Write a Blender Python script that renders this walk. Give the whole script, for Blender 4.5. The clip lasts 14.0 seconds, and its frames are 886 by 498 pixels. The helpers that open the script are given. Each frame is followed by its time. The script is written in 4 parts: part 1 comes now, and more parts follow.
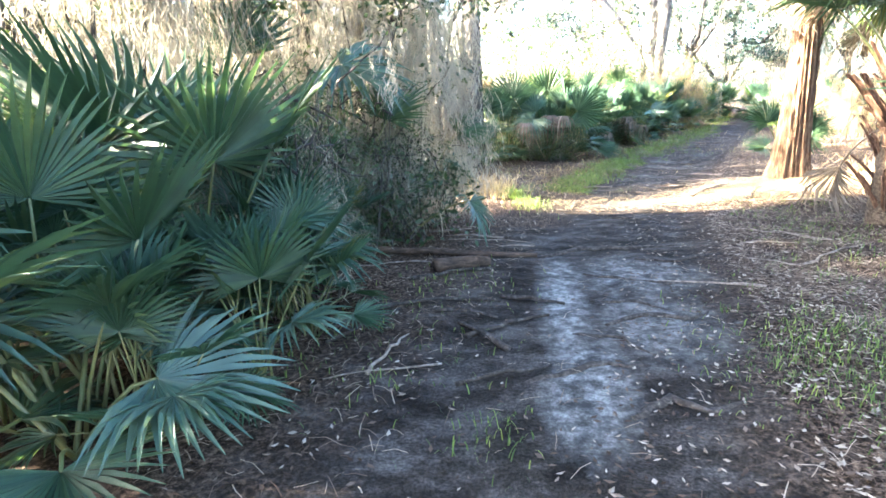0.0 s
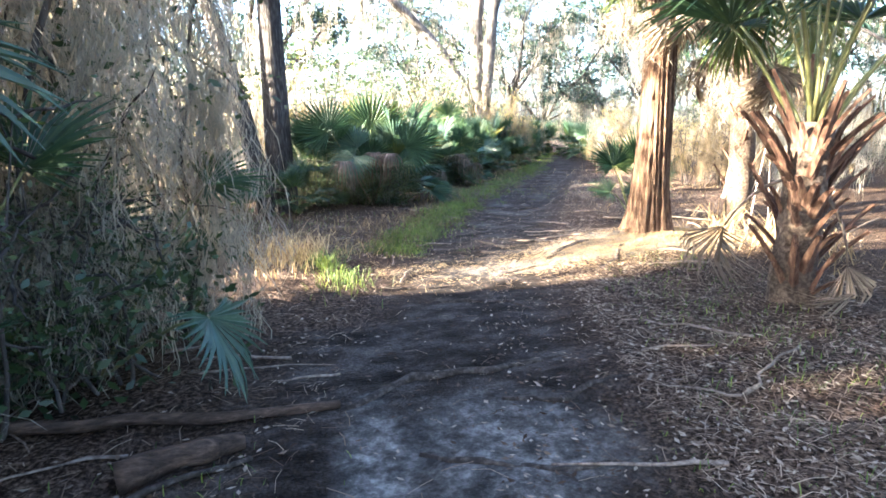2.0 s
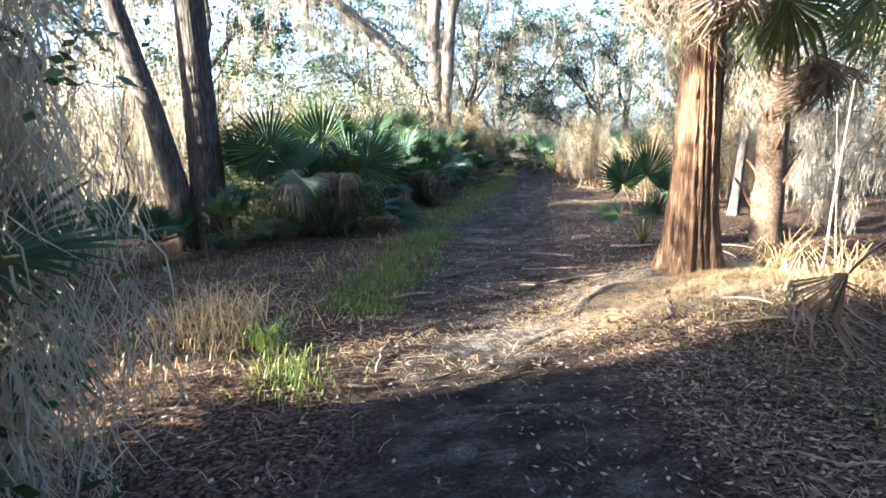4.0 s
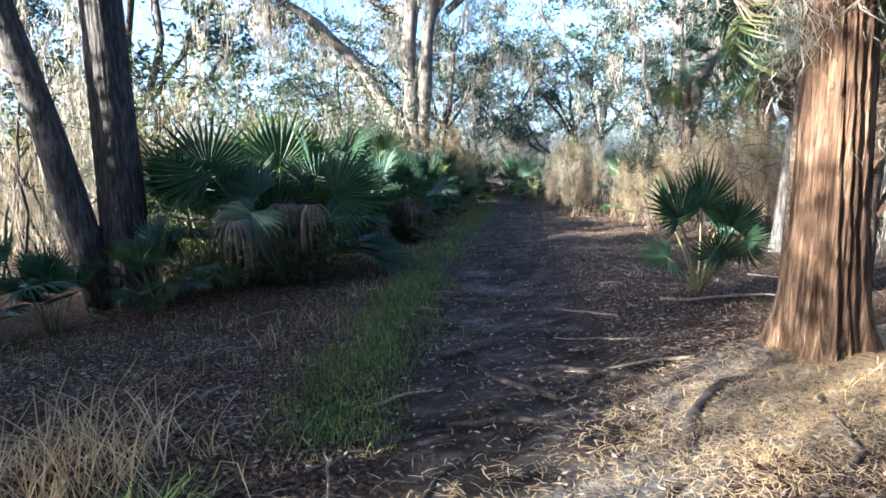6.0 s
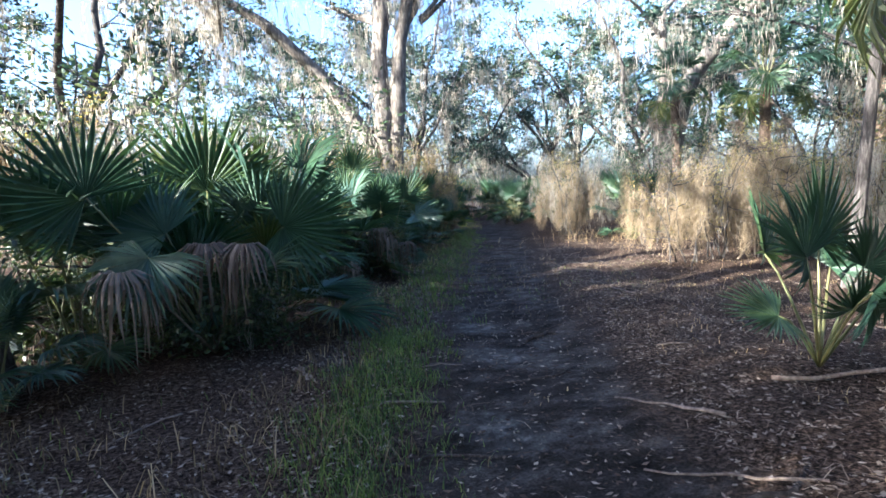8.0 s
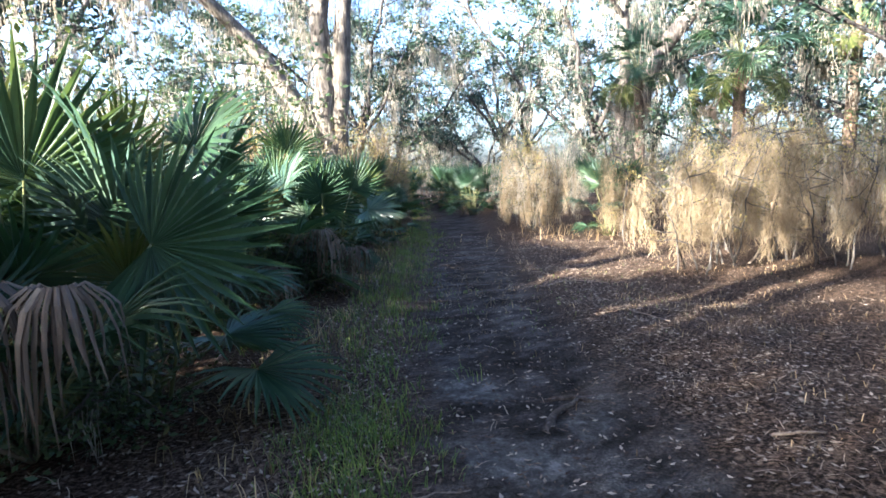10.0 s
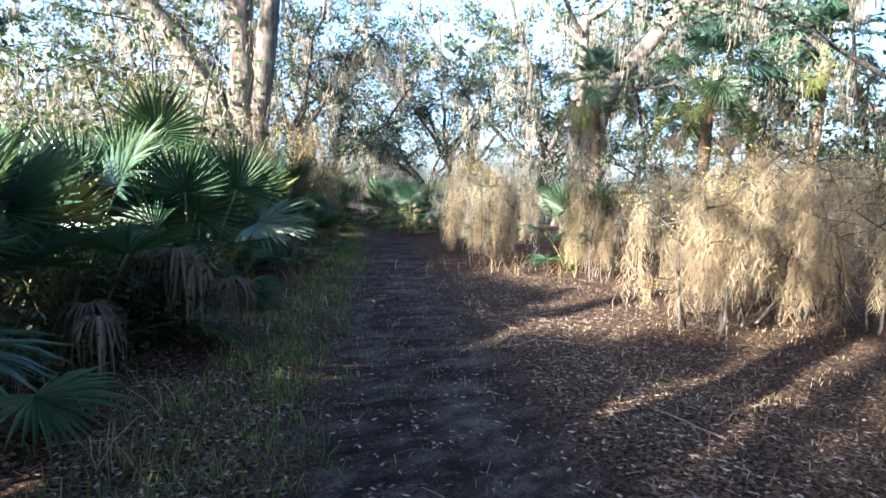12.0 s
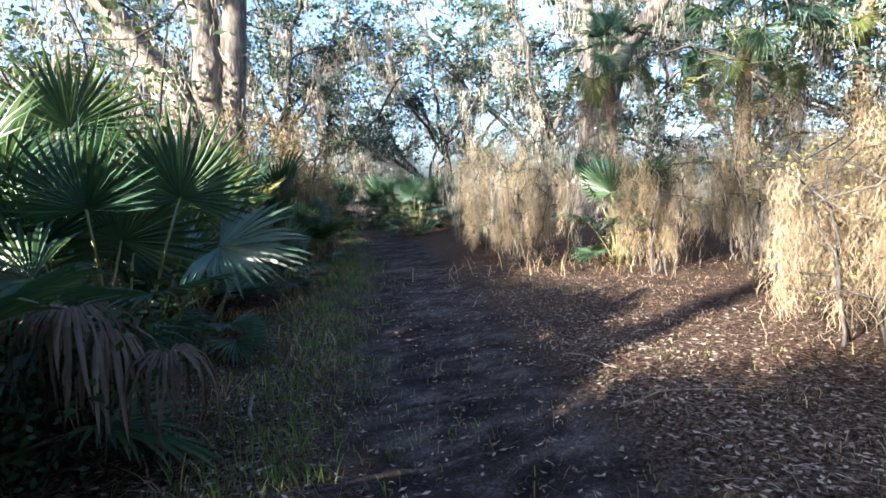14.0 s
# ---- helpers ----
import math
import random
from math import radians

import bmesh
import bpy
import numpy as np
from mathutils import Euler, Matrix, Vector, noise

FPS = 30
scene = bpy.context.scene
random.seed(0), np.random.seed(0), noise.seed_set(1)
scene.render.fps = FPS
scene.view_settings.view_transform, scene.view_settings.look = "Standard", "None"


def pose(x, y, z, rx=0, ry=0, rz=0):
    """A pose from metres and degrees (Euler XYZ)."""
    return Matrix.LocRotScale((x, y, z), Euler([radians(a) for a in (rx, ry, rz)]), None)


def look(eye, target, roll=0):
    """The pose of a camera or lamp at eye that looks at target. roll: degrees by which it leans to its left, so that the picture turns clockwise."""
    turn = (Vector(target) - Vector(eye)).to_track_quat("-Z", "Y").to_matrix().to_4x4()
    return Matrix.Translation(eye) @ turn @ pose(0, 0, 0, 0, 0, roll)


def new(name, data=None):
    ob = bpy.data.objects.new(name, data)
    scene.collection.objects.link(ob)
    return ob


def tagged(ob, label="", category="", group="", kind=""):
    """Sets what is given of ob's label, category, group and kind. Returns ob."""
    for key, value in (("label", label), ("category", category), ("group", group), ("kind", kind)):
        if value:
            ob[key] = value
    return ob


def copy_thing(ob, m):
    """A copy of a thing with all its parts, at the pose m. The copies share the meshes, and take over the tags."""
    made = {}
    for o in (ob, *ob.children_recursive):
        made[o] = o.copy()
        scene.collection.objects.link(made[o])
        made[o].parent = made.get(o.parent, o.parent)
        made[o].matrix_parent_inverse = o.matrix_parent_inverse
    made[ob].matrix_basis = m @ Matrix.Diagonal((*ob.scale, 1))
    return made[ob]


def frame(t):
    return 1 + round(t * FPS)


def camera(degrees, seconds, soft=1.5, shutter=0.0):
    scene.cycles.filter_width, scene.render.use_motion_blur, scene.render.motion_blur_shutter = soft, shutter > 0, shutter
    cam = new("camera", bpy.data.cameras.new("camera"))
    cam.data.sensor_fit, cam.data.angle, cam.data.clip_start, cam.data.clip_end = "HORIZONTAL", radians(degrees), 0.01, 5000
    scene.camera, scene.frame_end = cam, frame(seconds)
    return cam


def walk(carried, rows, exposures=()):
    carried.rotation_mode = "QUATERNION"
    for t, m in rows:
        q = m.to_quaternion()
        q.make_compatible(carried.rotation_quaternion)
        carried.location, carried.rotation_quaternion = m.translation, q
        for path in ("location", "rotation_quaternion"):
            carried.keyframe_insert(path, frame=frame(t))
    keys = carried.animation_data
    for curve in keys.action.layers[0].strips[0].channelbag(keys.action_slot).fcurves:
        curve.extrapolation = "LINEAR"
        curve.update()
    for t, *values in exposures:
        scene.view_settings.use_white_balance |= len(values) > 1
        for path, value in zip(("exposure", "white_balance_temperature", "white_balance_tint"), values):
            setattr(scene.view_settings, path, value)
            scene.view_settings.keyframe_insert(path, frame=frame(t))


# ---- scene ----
cam = camera(76.9, 14.0, 1.7)
# seconds, eye (metres), yaw, pitch, roll (degrees)
ROWS = [
    (0, 0.021, -0.197, 1.492, -1.25, -15.18, 1.97),
    (0.5, 0.325, 0.453, 1.510, -8.89, -12.99, 3.10),
    (1, 0.448, 1.087, 1.457, -14.67, -13.65, -0.51),
    (1.5, 0.530, 1.619, 1.482, -18.01, -12.38, -1.60),
    (2, 0.683, 2.135, 1.481, -17.82, -12.35, 0.44),
    (2.5, 0.787, 2.657, 1.439, -17.77, -10.41, -0.29),
    (3, 0.872, 3.073, 1.484, -19.30, -11.03, 0.27),
    (5.5, 1.321, 5.499, 1.420, -25.70, -9.61, 1.17),
    (6, 1.518, 5.916, 1.430, -25.87, -8.55, 1.40),
    (6.5, 1.773, 6.346, 1.466, -26.46, -7.99, 2.08),
    (7, 1.904, 6.849, 1.414, -27.41, -7.04, 1.44),
    (9.5, 2.837, 9.306, 1.383, -31.56, -6.27, 4.00),
    (10, 3.048, 9.796, 1.428, -34.72, -7.81, 1.64),
    (10.5, 3.518, 10.251, 1.400, -37.52, -6.02, 1.89),
    (11, 3.825, 10.736, 1.332, -38.42, -5.70, -0.77),
    (11.5, 4.139, 11.156, 1.310, -40.03, -6.00, -2.18),
    (12, 4.422, 11.615, 1.312, -40.76, -5.85, -2.75),
    (12.5, 4.607, 12.082, 1.276, -40.52, -5.83, -2.46),
    (13, 4.866, 12.512, 1.278, -40.19, -6.64, -0.21),
    (13.5, 5.114, 12.928, 1.253, -40.03, -6.82, 1.36),
    (14, 5.347, 13.316, 1.252, -41.46, -6.38, 2.06),
]
EXPOSURES = [(0.0, 6.12, 5270, 8), (0.5, 5.52, 5270, 10), (1.5, 5.27, 5220, 12), (3.0, 4.77, 5170, 12), (5.5, 3.72, 4720, 10), (7.0, 3.6, 4570, 11), (10.0, 4.06, 4890, 12), (12.0, 3.76, 4940, 12), (14.0, 3.65, 4940, 13)]
walk(cam, [(t, pose(x, y, z, 90 + pitch, roll, yaw)) for t, x, y, z, yaw, pitch, roll in ROWS], EXPOSURES)

# ---- light ----
SUN_EL, SUN_AZ = 18.0, 270.0
world = bpy.data.worlds.new("sky")
scene.world = world
world.use_nodes = True
wn = world.node_tree
sky = wn.nodes.new("ShaderNodeTexSky")
sky.sky_type, sky.sun_disc = "NISHITA", False
sky.air_density, sky.dust_density, sky.ozone_density = 0.9, 4.5, 0.6
sky.sun_elevation, sky.sun_rotation = radians(SUN_EL), radians(SUN_AZ)
wn.nodes["Background"].inputs["Strength"].default_value = 0.062
wn.links.new(sky.outputs[0], wn.nodes["Background"].inputs["Color"])
sun_data = bpy.data.lights.new("sun", "SUN")
sun_data.energy, sun_data.angle, sun_data.color = 5.0, radians(0.6), (1.0, 0.78, 0.50)
sun = new("sun", sun_data)
sun.matrix_world = look((-40, 8, 40 * math.tan(radians(SUN_EL))), (0, 8, 0))


# ---- materials ----
def graph(name):
    m = bpy.data.materials.new(name)
    m.use_nodes = True
    t = m.node_tree
    return m, t, t.nodes["Principled BSDF"], t.nodes["Material Output"]


def ramp(t, fac, *stops):
    r = t.nodes.new("ShaderNodeValToRGB")
    e = r.color_ramp.elements
    while len(e) < len(stops):
        e.new(0.5)
    for q, (at, c) in zip(e, stops):
        q.position, q.color = at, (*c, 1)
    t.links.new(fac, r.inputs[0])
    return r.outputs[0]


def noise_tex(t, scale, detail=4, stretch=(1, 1, 1), rough=0.6):
    c = t.nodes.new("ShaderNodeTexCoord")
    mp = t.nodes.new("ShaderNodeMapping")
    mp.inputs["Scale"].default_value = stretch
    n = t.nodes.new("ShaderNodeTexNoise")
    n.inputs["Scale"].default_value, n.inputs["Detail"].default_value, n.inputs["Roughness"].default_value = scale, detail, rough
    t.links.new(c.outputs["Object"], mp.inputs[0])
    t.links.new(mp.outputs[0], n.inputs["Vector"])
    return n.outputs["Fac"]


def mixed(t, fac, a, b, mode="MIX"):
    m = t.nodes.new("ShaderNodeMix")
    m.data_type, m.blend_type = "RGBA", mode
    for sock, v in ((m.inputs[0], fac), (m.inputs[6], a), (m.inputs[7], b)):
        if isinstance(v, tuple):
            sock.default_value = (*v, 1)
        elif isinstance(v, (int, float)):
            sock.default_value = v
        else:
            t.links.new(v, sock)
    return m.outputs[2]


def bump(t, bsdf, fac, strength, dist):
    b = t.nodes.new("ShaderNodeBump")
    b.inputs["Strength"].default_value, b.inputs["Distance"].default_value = strength, dist
    t.links.new(fac, b.inputs["Height"])
    t.links.new(b.outputs[0], bsdf.inputs["Normal"])


def leafy(name, lo, mid, hi, rough=0.5, glow=0.3, scale=9.0, spec=0.4, per_object=0.45, through_tint=(1.5, 1.35, 0.7)):
    """Thin leaf: colour varies by object, by blade and by a mottled grain; light passes through."""
    m, t, b, out = graph(name)
    oi = t.nodes.new("ShaderNodeObjectInfo")
    ge = t.nodes.new("ShaderNodeNewGeometry")
    add = t.nodes.new("ShaderNodeMath")
    add.operation = "MULTIPLY_ADD"
    t.links.new(oi.outputs["Random"], add.inputs[0])
    add.inputs[1].default_value = per_object
    isl = t.nodes.new("ShaderNodeMath")
    isl.operation = "MULTIPLY"
    t.links.new(ge.outputs["Random Per Island"], isl.inputs[0])
    isl.inputs[1].default_value = 1 - per_object
    t.links.new(isl.outputs[0], add.inputs[2])
    col = ramp(t, add.outputs[0], (0.0, lo), (0.55, mid), (1.0, hi))
    mott = ramp(t, noise_tex(t, scale), (0.3, (0.55, 0.55, 0.55)), (0.7, (1.15, 1.12, 1.05)))
    col = mixed(t, 0.8, col, mott, "MULTIPLY")
    t.links.new(col, b.inputs["Base Color"])
    b.inputs["Roughness"].default_value = rough
    b.inputs["Specular IOR Level"].default_value = spec
    tr = t.nodes.new("ShaderNodeBsdfTranslucent")
    t.links.new(mixed(t, 1.0, col, through_tint, "MULTIPLY"), tr.inputs["Color"])
    mx = t.nodes.new("ShaderNodeMixShader")
    mx.inputs[0].default_value = glow
    t.links.new(b.outputs[0], mx.inputs[1])
    t.links.new(tr.outputs[0], mx.inputs[2])
    t.links.new(mx.outputs[0], out.inputs["Surface"])
    return m


def woody(name, dark, mid, light, stretch=(9, 9, 1.3), scale=3.0, depth=0.02, rough=0.9):
    m, t, b, out = graph(name)
    f = noise_tex(t, scale, 6, stretch, 0.65)
    big = noise_tex(t, 1.7, 3)
    col = ramp(t, f, (0.28, dark), (0.5, mid), (0.74, light))
    col = mixed(t, 0.7, col, ramp(t, big, (0.3, (0.6, 0.62, 0.62)), (0.7, (1.15, 1.1, 1.05))), "MULTIPLY")
    t.links.new(col, b.inputs["Base Color"])
    b.inputs["Roughness"].default_value = rough
    b.inputs["Specular IOR Level"].default_value = 0.15
    bump(t, b, f, 0.9, depth)
    return m


M_FAN = leafy("palmetto_green", (0.017, 0.040, 0.023), (0.038, 0.078, 0.044), (0.085, 0.130, 0.055), 0.45, 0.30, 6, 0.3)
M_FANPALE = leafy("palm_blue_green", (0.030, 0.065, 0.050), (0.060, 0.110, 0.085), (0.110, 0.160, 0.110), 0.4, 0.28, 6)
M_FANYEL = leafy("palm_yellow_green", (0.05, 0.075, 0.022), (0.09, 0.11, 0.035), (0.20, 0.18, 0.06), 0.45, 0.35, 6)
M_FANDEAD = leafy("dead_frond", (0.07, 0.052, 0.040), (0.16, 0.128, 0.100), (0.33, 0.275, 0.225), 0.8, 0.15, 8, 0.2)
M_PET = leafy("petiole_green", (0.07, 0.09, 0.03), (0.13, 0.14, 0.05), (0.22, 0.19, 0.08), 0.45, 0.0, 12)
M_BOOT = woody("palm_boot", (0.030, 0.016, 0.011), (0.105, 0.058, 0.038), (0.25, 0.165, 0.11), (10, 10, 2), 4, 0.01)
M_PALMBARK = woody("palm_trunk_fibre", (0.025, 0.018, 0.013), (0.085, 0.062, 0.045), (0.20, 0.16, 0.12), (6, 6, 6), 5, 0.02)
M_OAK = woody("oak_bark", (0.015, 0.014, 0.013), (0.062, 0.056, 0.052), (0.17, 0.157, 0.145), (9, 9, 1.6), 3.2, 0.03)
M_OAKFAR = woody("lichened_oak_bark", (0.016, 0.015, 0.014), (0.055, 0.050, 0.046), (0.15, 0.135, 0.118), (6, 6, 1.5), 2.5, 0.03)
# lighter copy of the oak bark, with sunlight on the stems put into the colour
M_OAKSUNLIT = woody("sunlit_oak_bark", (0.030, 0.026, 0.023), (0.125, 0.110, 0.095), (0.30, 0.27, 0.23), (6, 6, 1.2), 2.5, 0.03)
M_CEDAR = woody("cedar_bark", (0.018, 0.010, 0.007), (0.115, 0.070, 0.044), (0.31, 0.215, 0.135), (13, 13, 0.7), 3.0, 0.035)
M_STICK = woody("grey_dead_wood", (0.06, 0.045, 0.035), (0.19, 0.15, 0.12), (0.36, 0.30, 0.25), (3, 3, 3), 9, 0.006)
M_ROOT = woody("worn_root", (0.015, 0.012, 0.010), (0.042, 0.034, 0.029), (0.13, 0.11, 0.095), (3, 3, 3), 8, 0.008)
M_LOG = woody("rotten_log", (0.015, 0.011, 0.009), (0.055, 0.038, 0.028), (0.15, 0.10, 0.07), (2, 8, 8), 4, 0.015)
M_OAKLEAF = leafy("oak_leaf", (0.016, 0.032, 0.026), (0.034, 0.060, 0.045), (0.075, 0.100, 0.060), 0.5, 0.26, 2, 0.3, through_tint=(1.25, 1.25, 0.75))
M_SHRUBLEAF = leafy("shrub_leaf", (0.020, 0.040, 0.018), (0.045, 0.075, 0.028), (0.10, 0.13, 0.045), 0.4, 0.25, 3)
M_MOSS = leafy("spanish_moss", (0.20, 0.192, 0.168), (0.335, 0.315, 0.270), (0.49, 0.45, 0.365), 0.95, 0.48, 1.2, 0.1, through_tint=(1.15, 1.08, 0.95))
# dry golden moss; part of the low sun's gold is mixed into its colour
M_SUNMOSS = leafy("sun_gold_moss", (0.15, 0.118, 0.075), (0.26, 0.212, 0.142), (0.42, 0.355, 0.25), 0.95, 0.40, 1.2, 0.05, through_tint=(1.15, 1.05, 0.85))
M_GOLDLEAF = leafy("yellow_leaf", (0.10, 0.095, 0.025), (0.22, 0.19, 0.06), (0.40, 0.33, 0.12), 0.6, 0.4, 3)
M_GRASS = leafy("green_grass", (0.035, 0.065, 0.014), (0.09, 0.145, 0.026), (0.21, 0.26, 0.055), 0.6, 0.35, 1.5, 0.4, 0.0)
M_DRYGRASS = leafy("dry_grass", (0.25, 0.18, 0.095), (0.42, 0.315, 0.18), (0.60, 0.48, 0.30), 0.75, 0.3, 1.5, 0.4, 0.0)
M_BROWNGRASS = leafy("withered_grass", (0.055, 0.040, 0.024), (0.14, 0.105, 0.065), (0.30, 0.24, 0.155), 0.75, 0.3, 1.5, 0.15, 0.0)
M_LITTER = leafy("fallen_leaf", (0.030, 0.018, 0.012), (0.105, 0.074, 0.054), (0.37, 0.315, 0.26), 0.85, 0.05, 2.5, 0.12, 0.0)
M_STRAW = leafy("straw_debris", (0.07, 0.044, 0.030), (0.20, 0.145, 0.105), (0.42, 0.34, 0.26), 0.8, 0.05, 2.5, 0.12, 0.0)


def ground_material():
    m, t, b, out = graph("forest_soil")

    def attr(n):
        a = t.nodes.new("ShaderNodeAttribute")
        a.attribute_name = n
        return a.outputs["Fac"]
    fine, mid, big = noise_tex(t, 34, 8, rough=0.75), noise_tex(t, 6, 8, rough=0.7), noise_tex(t, 1.1, 4)
    litter = ramp(t, fine, (0.40, (0.006, 0.0035, 0.0025)), (0.5, (0.036, 0.025, 0.018)), (0.62, (0.15, 0.112, 0.082)))
    litter = mixed(t, 0.75, litter, ramp(t, big, (0.3, (0.65, 0.6, 0.6)), (0.7, (1.25, 1.15, 1.0))), "MULTIPLY")
    patchy = noise_tex(t, 2.2, 10, (1, 1.6, 1), 0.72)
    soil = ramp(t, patchy, (0.36, (0.008, 0.006, 0.005)), (0.5, (0.033, 0.027, 0.023)), (0.66, (0.10, 0.088, 0.079)))
    soil = mixed(t, 0.9, soil, ramp(t, noise_tex(t, 60, 9, rough=0.8), (0.38, (0.25, 0.25, 0.25)), (0.52, (0.9, 0.9, 0.9)), (0.66, (2.0, 1.95, 1.9))), "MULTIPLY")
    sand = ramp(t, noise_tex(t, 7.0, 12, rough=0.8), (0.40, (0.035, 0.033, 0.031)), (0.5, (0.11, 0.104, 0.098)), (0.66, (0.36, 0.345, 0.325)))

    def mask(a, n, lo, hi):
        s = t.nodes.new("ShaderNodeMath")
        s.operation = "MULTIPLY_ADD"
        t.links.new(n, s.inputs[0])
        s.inputs[1].default_value = 0.9
        t.links.new(a, s.inputs[2])
        r = t.nodes.new("ShaderNodeMapRange")
        r.inputs["From Min"].default_value, r.inputs["From Max"].default_value = lo, hi
        t.links.new(s.outputs[0], r.inputs["Value"])
        return r.outputs[0]
    col = mixed(t, mask(attr("trail"), mid, 0.62, 1.3), litter, soil)
    col = mixed(t, mask(attr("sand"), noise_tex(t, 9, 12, rough=0.82), 0.95, 1.45), col, sand)
    t.links.new(col, b.inputs["Base Color"])
    b.inputs["Roughness"].default_value = 0.9
    b.inputs["Specular IOR Level"].default_value = 0.05
    mixh = t.nodes.new("ShaderNodeMath")
    mixh.operation = "MULTIPLY_ADD"
    t.links.new(fine, mixh.inputs[0])
    mixh.inputs[1].default_value = 0.5
    t.links.new(mid, mixh.inputs[2])
    bump(t, b, mixh.outputs[0], 0.9, 0.028)
    return m


M_GROUND = ground_material()

# ---- the lie of the land ----
TRAIL = [(-1.2, -6), (-0.3, -2), (0.3, 0.5), (0.75, 2.2), (1.35, 3.6), (1.85, 5), (2.35, 6.4), (3.0, 8), (4.0, 9.9), (5.3, 12), (6.5, 14),
         (7.75, 15.9), (9.2, 18), (10.7, 20.1), (13.0, 23.6), (16.4, 29), (19.2, 33), (24, 39), (33, 47)]
_ts = np.linspace(0, len(TRAIL) - 1, 400)
TR = np.stack([np.interp(_ts, range(len(TRAIL)), [p[k] for p in TRAIL]) for k in (0, 1)], 1)


def trail_side(x, y):
    """Distance from the trail's middle; negative on its left."""
    x, y = np.atleast_1d(np.asarray(x, float)), np.atleast_1d(np.asarray(y, float))
    d2 = (x[:, None] - TR[None, :, 0]) ** 2 + (y[:, None] - TR[None, :, 1]) ** 2
    i = np.clip(d2.argmin(1), 1, len(TR) - 2)
    tx, ty = TR[i + 1, 0] - TR[i - 1, 0], TR[i + 1, 1] - TR[i - 1, 1]
    s = np.sign(ty * (x - TR[i, 0]) - tx * (y - TR[i, 1]))
    return s * np.sqrt(d2.min(1))


def wobble(x, y):
    return (0.035 * np.sin(1.7 * x + 0.6 * y) * np.sin(1.3 * y - 0.5 * x + 1) + 0.018 * np.sin(4.1 * x + 1.1) * np.sin(3.7 * y + 0.3)
            + 0.009 * np.sin(9.3 * x + 2 * y) * np.sin(8.1 * y - 3 * x))


def height(x, y):
    x, y = np.atleast_1d(np.asarray(x, float)), np.atleast_1d(np.asarray(y, float))
    d = np.abs(trail_side(x, y))
    k = np.clip((d - 0.5) / 0.9, 0, 1)
    k = k * k * (3 - 2 * k)
    mound = 0.16 * np.exp(-((x - 5.35) ** 2 + (y - 8.0) ** 2) / 1.6)
    return -0.012 * np.clip(np.minimum(y, 16) - 5, 0, None) - 0.05 + 0.06 * k + wobble(x, y) * (0.35 + 0.65 * k) + mound


def gz(x, y):
    return float(height(x, y)[0])


# ---- mesh helpers ----
def mesh(name, verts, faces, mats, smooth=True, index=None):
    me = bpy.data.meshes.new(name)
    me.from_pydata([tuple(v) for v in verts], [], faces)
    for m in (mats if isinstance(mats, (list, tuple)) else [mats]):
        me.materials.append(m)
    if index is not None:
        me.polygons.foreach_set("material_index", index)
    if smooth:
        me.polygons.foreach_set("use_smooth", [True] * len(faces))
    me.update()
    return me


def part(name, me, parent, m=None, label=""):
    ob = new(name, me)
    ob.parent = parent
    if name in ("spanish_moss", "crown", "leaves"):
        tagged(ob, kind="stuff")
    if m is not None:
        ob.matrix_basis = m
    if label:
        tagged(ob, label)
    return ob


def thing(name, label, category, group="", at=None, me=None, kind=""):
    ob = new(name, me)
    if me is None:
        ob.empty_display_size = 0.1
    if at is not None:
        ob.matrix_basis = at
    return tagged(ob, label, category, group, kind)


def tube(V, F, pts, radii, sides=7, cap=True, rough=0.0, rnd=None):
    """Sweep rings along pts into the lists V, F."""
    pts = [Vector(p) for p in pts]
    base = len(V)
    ref = Vector((0.31, 0.87, 0.11)).normalized()
    for i, p in enumerate(pts):
        d = (pts[min(i + 1, len(pts) - 1)] - pts[max(i - 1, 0)]).normalized()
        if abs(d.dot(ref)) > 0.95:
            ref = Vector((0.9, -0.2, 0.3)).normalized()
        u = d.cross(ref).normalized()
        w = d.cross(u)
        for s in range(sides):
            a = 2 * math.pi * s / sides
            r = radii[i] * (1 + (rnd.uniform(-rough, rough) if rnd else 0))
            V.append(p + u * (r * math.cos(a)) + w * (r * math.sin(a)))
    for i in range(len(pts) - 1):
        for s in range(sides):
            a, b = base + i * sides + s, base + i * sides + (s + 1) % sides
            F.append((a, b, b + sides, a + sides))
    if cap:
        F.append(tuple(range(base + sides - 1, base - 1, -1)))
        F.append(tuple(range(base + (len(pts) - 1) * sides, base + len(pts) * sides)))


def bent(rnd, a, b, n, amount):
    """A crooked line from a to b."""
    a, b = Vector(a), Vector(b)
    L = (b - a).length
    off = Vector((0, 0, 0))
    out = []
    for i in range(n + 1):
        s = i / n
        off = off + Vector((rnd.uniform(-1, 1), rnd.uniform(-1, 1), rnd.uniform(-1, 1))) * amount * L / n
        out.append(a.lerp(b, s) + off * math.sin(math.pi * min(1, s * 1.0)) ** 0.5 if 0 < i < n else (a.copy() if i == 0 else b.copy()))
    return out


# ---- ground ----
def axis(lo, hi, step, far):
    core = list(np.arange(lo, hi + 1e-6, step))
    a, b, s = [], [], step
    x = lo
    while x > -far:
        s *= 1.25
        x -= s
        a.append(x)
    x, s = hi, step
    while x < far:
        s *= 1.25
        x += s
        b.append(x)
    return np.array(a[::-1] + core + b)


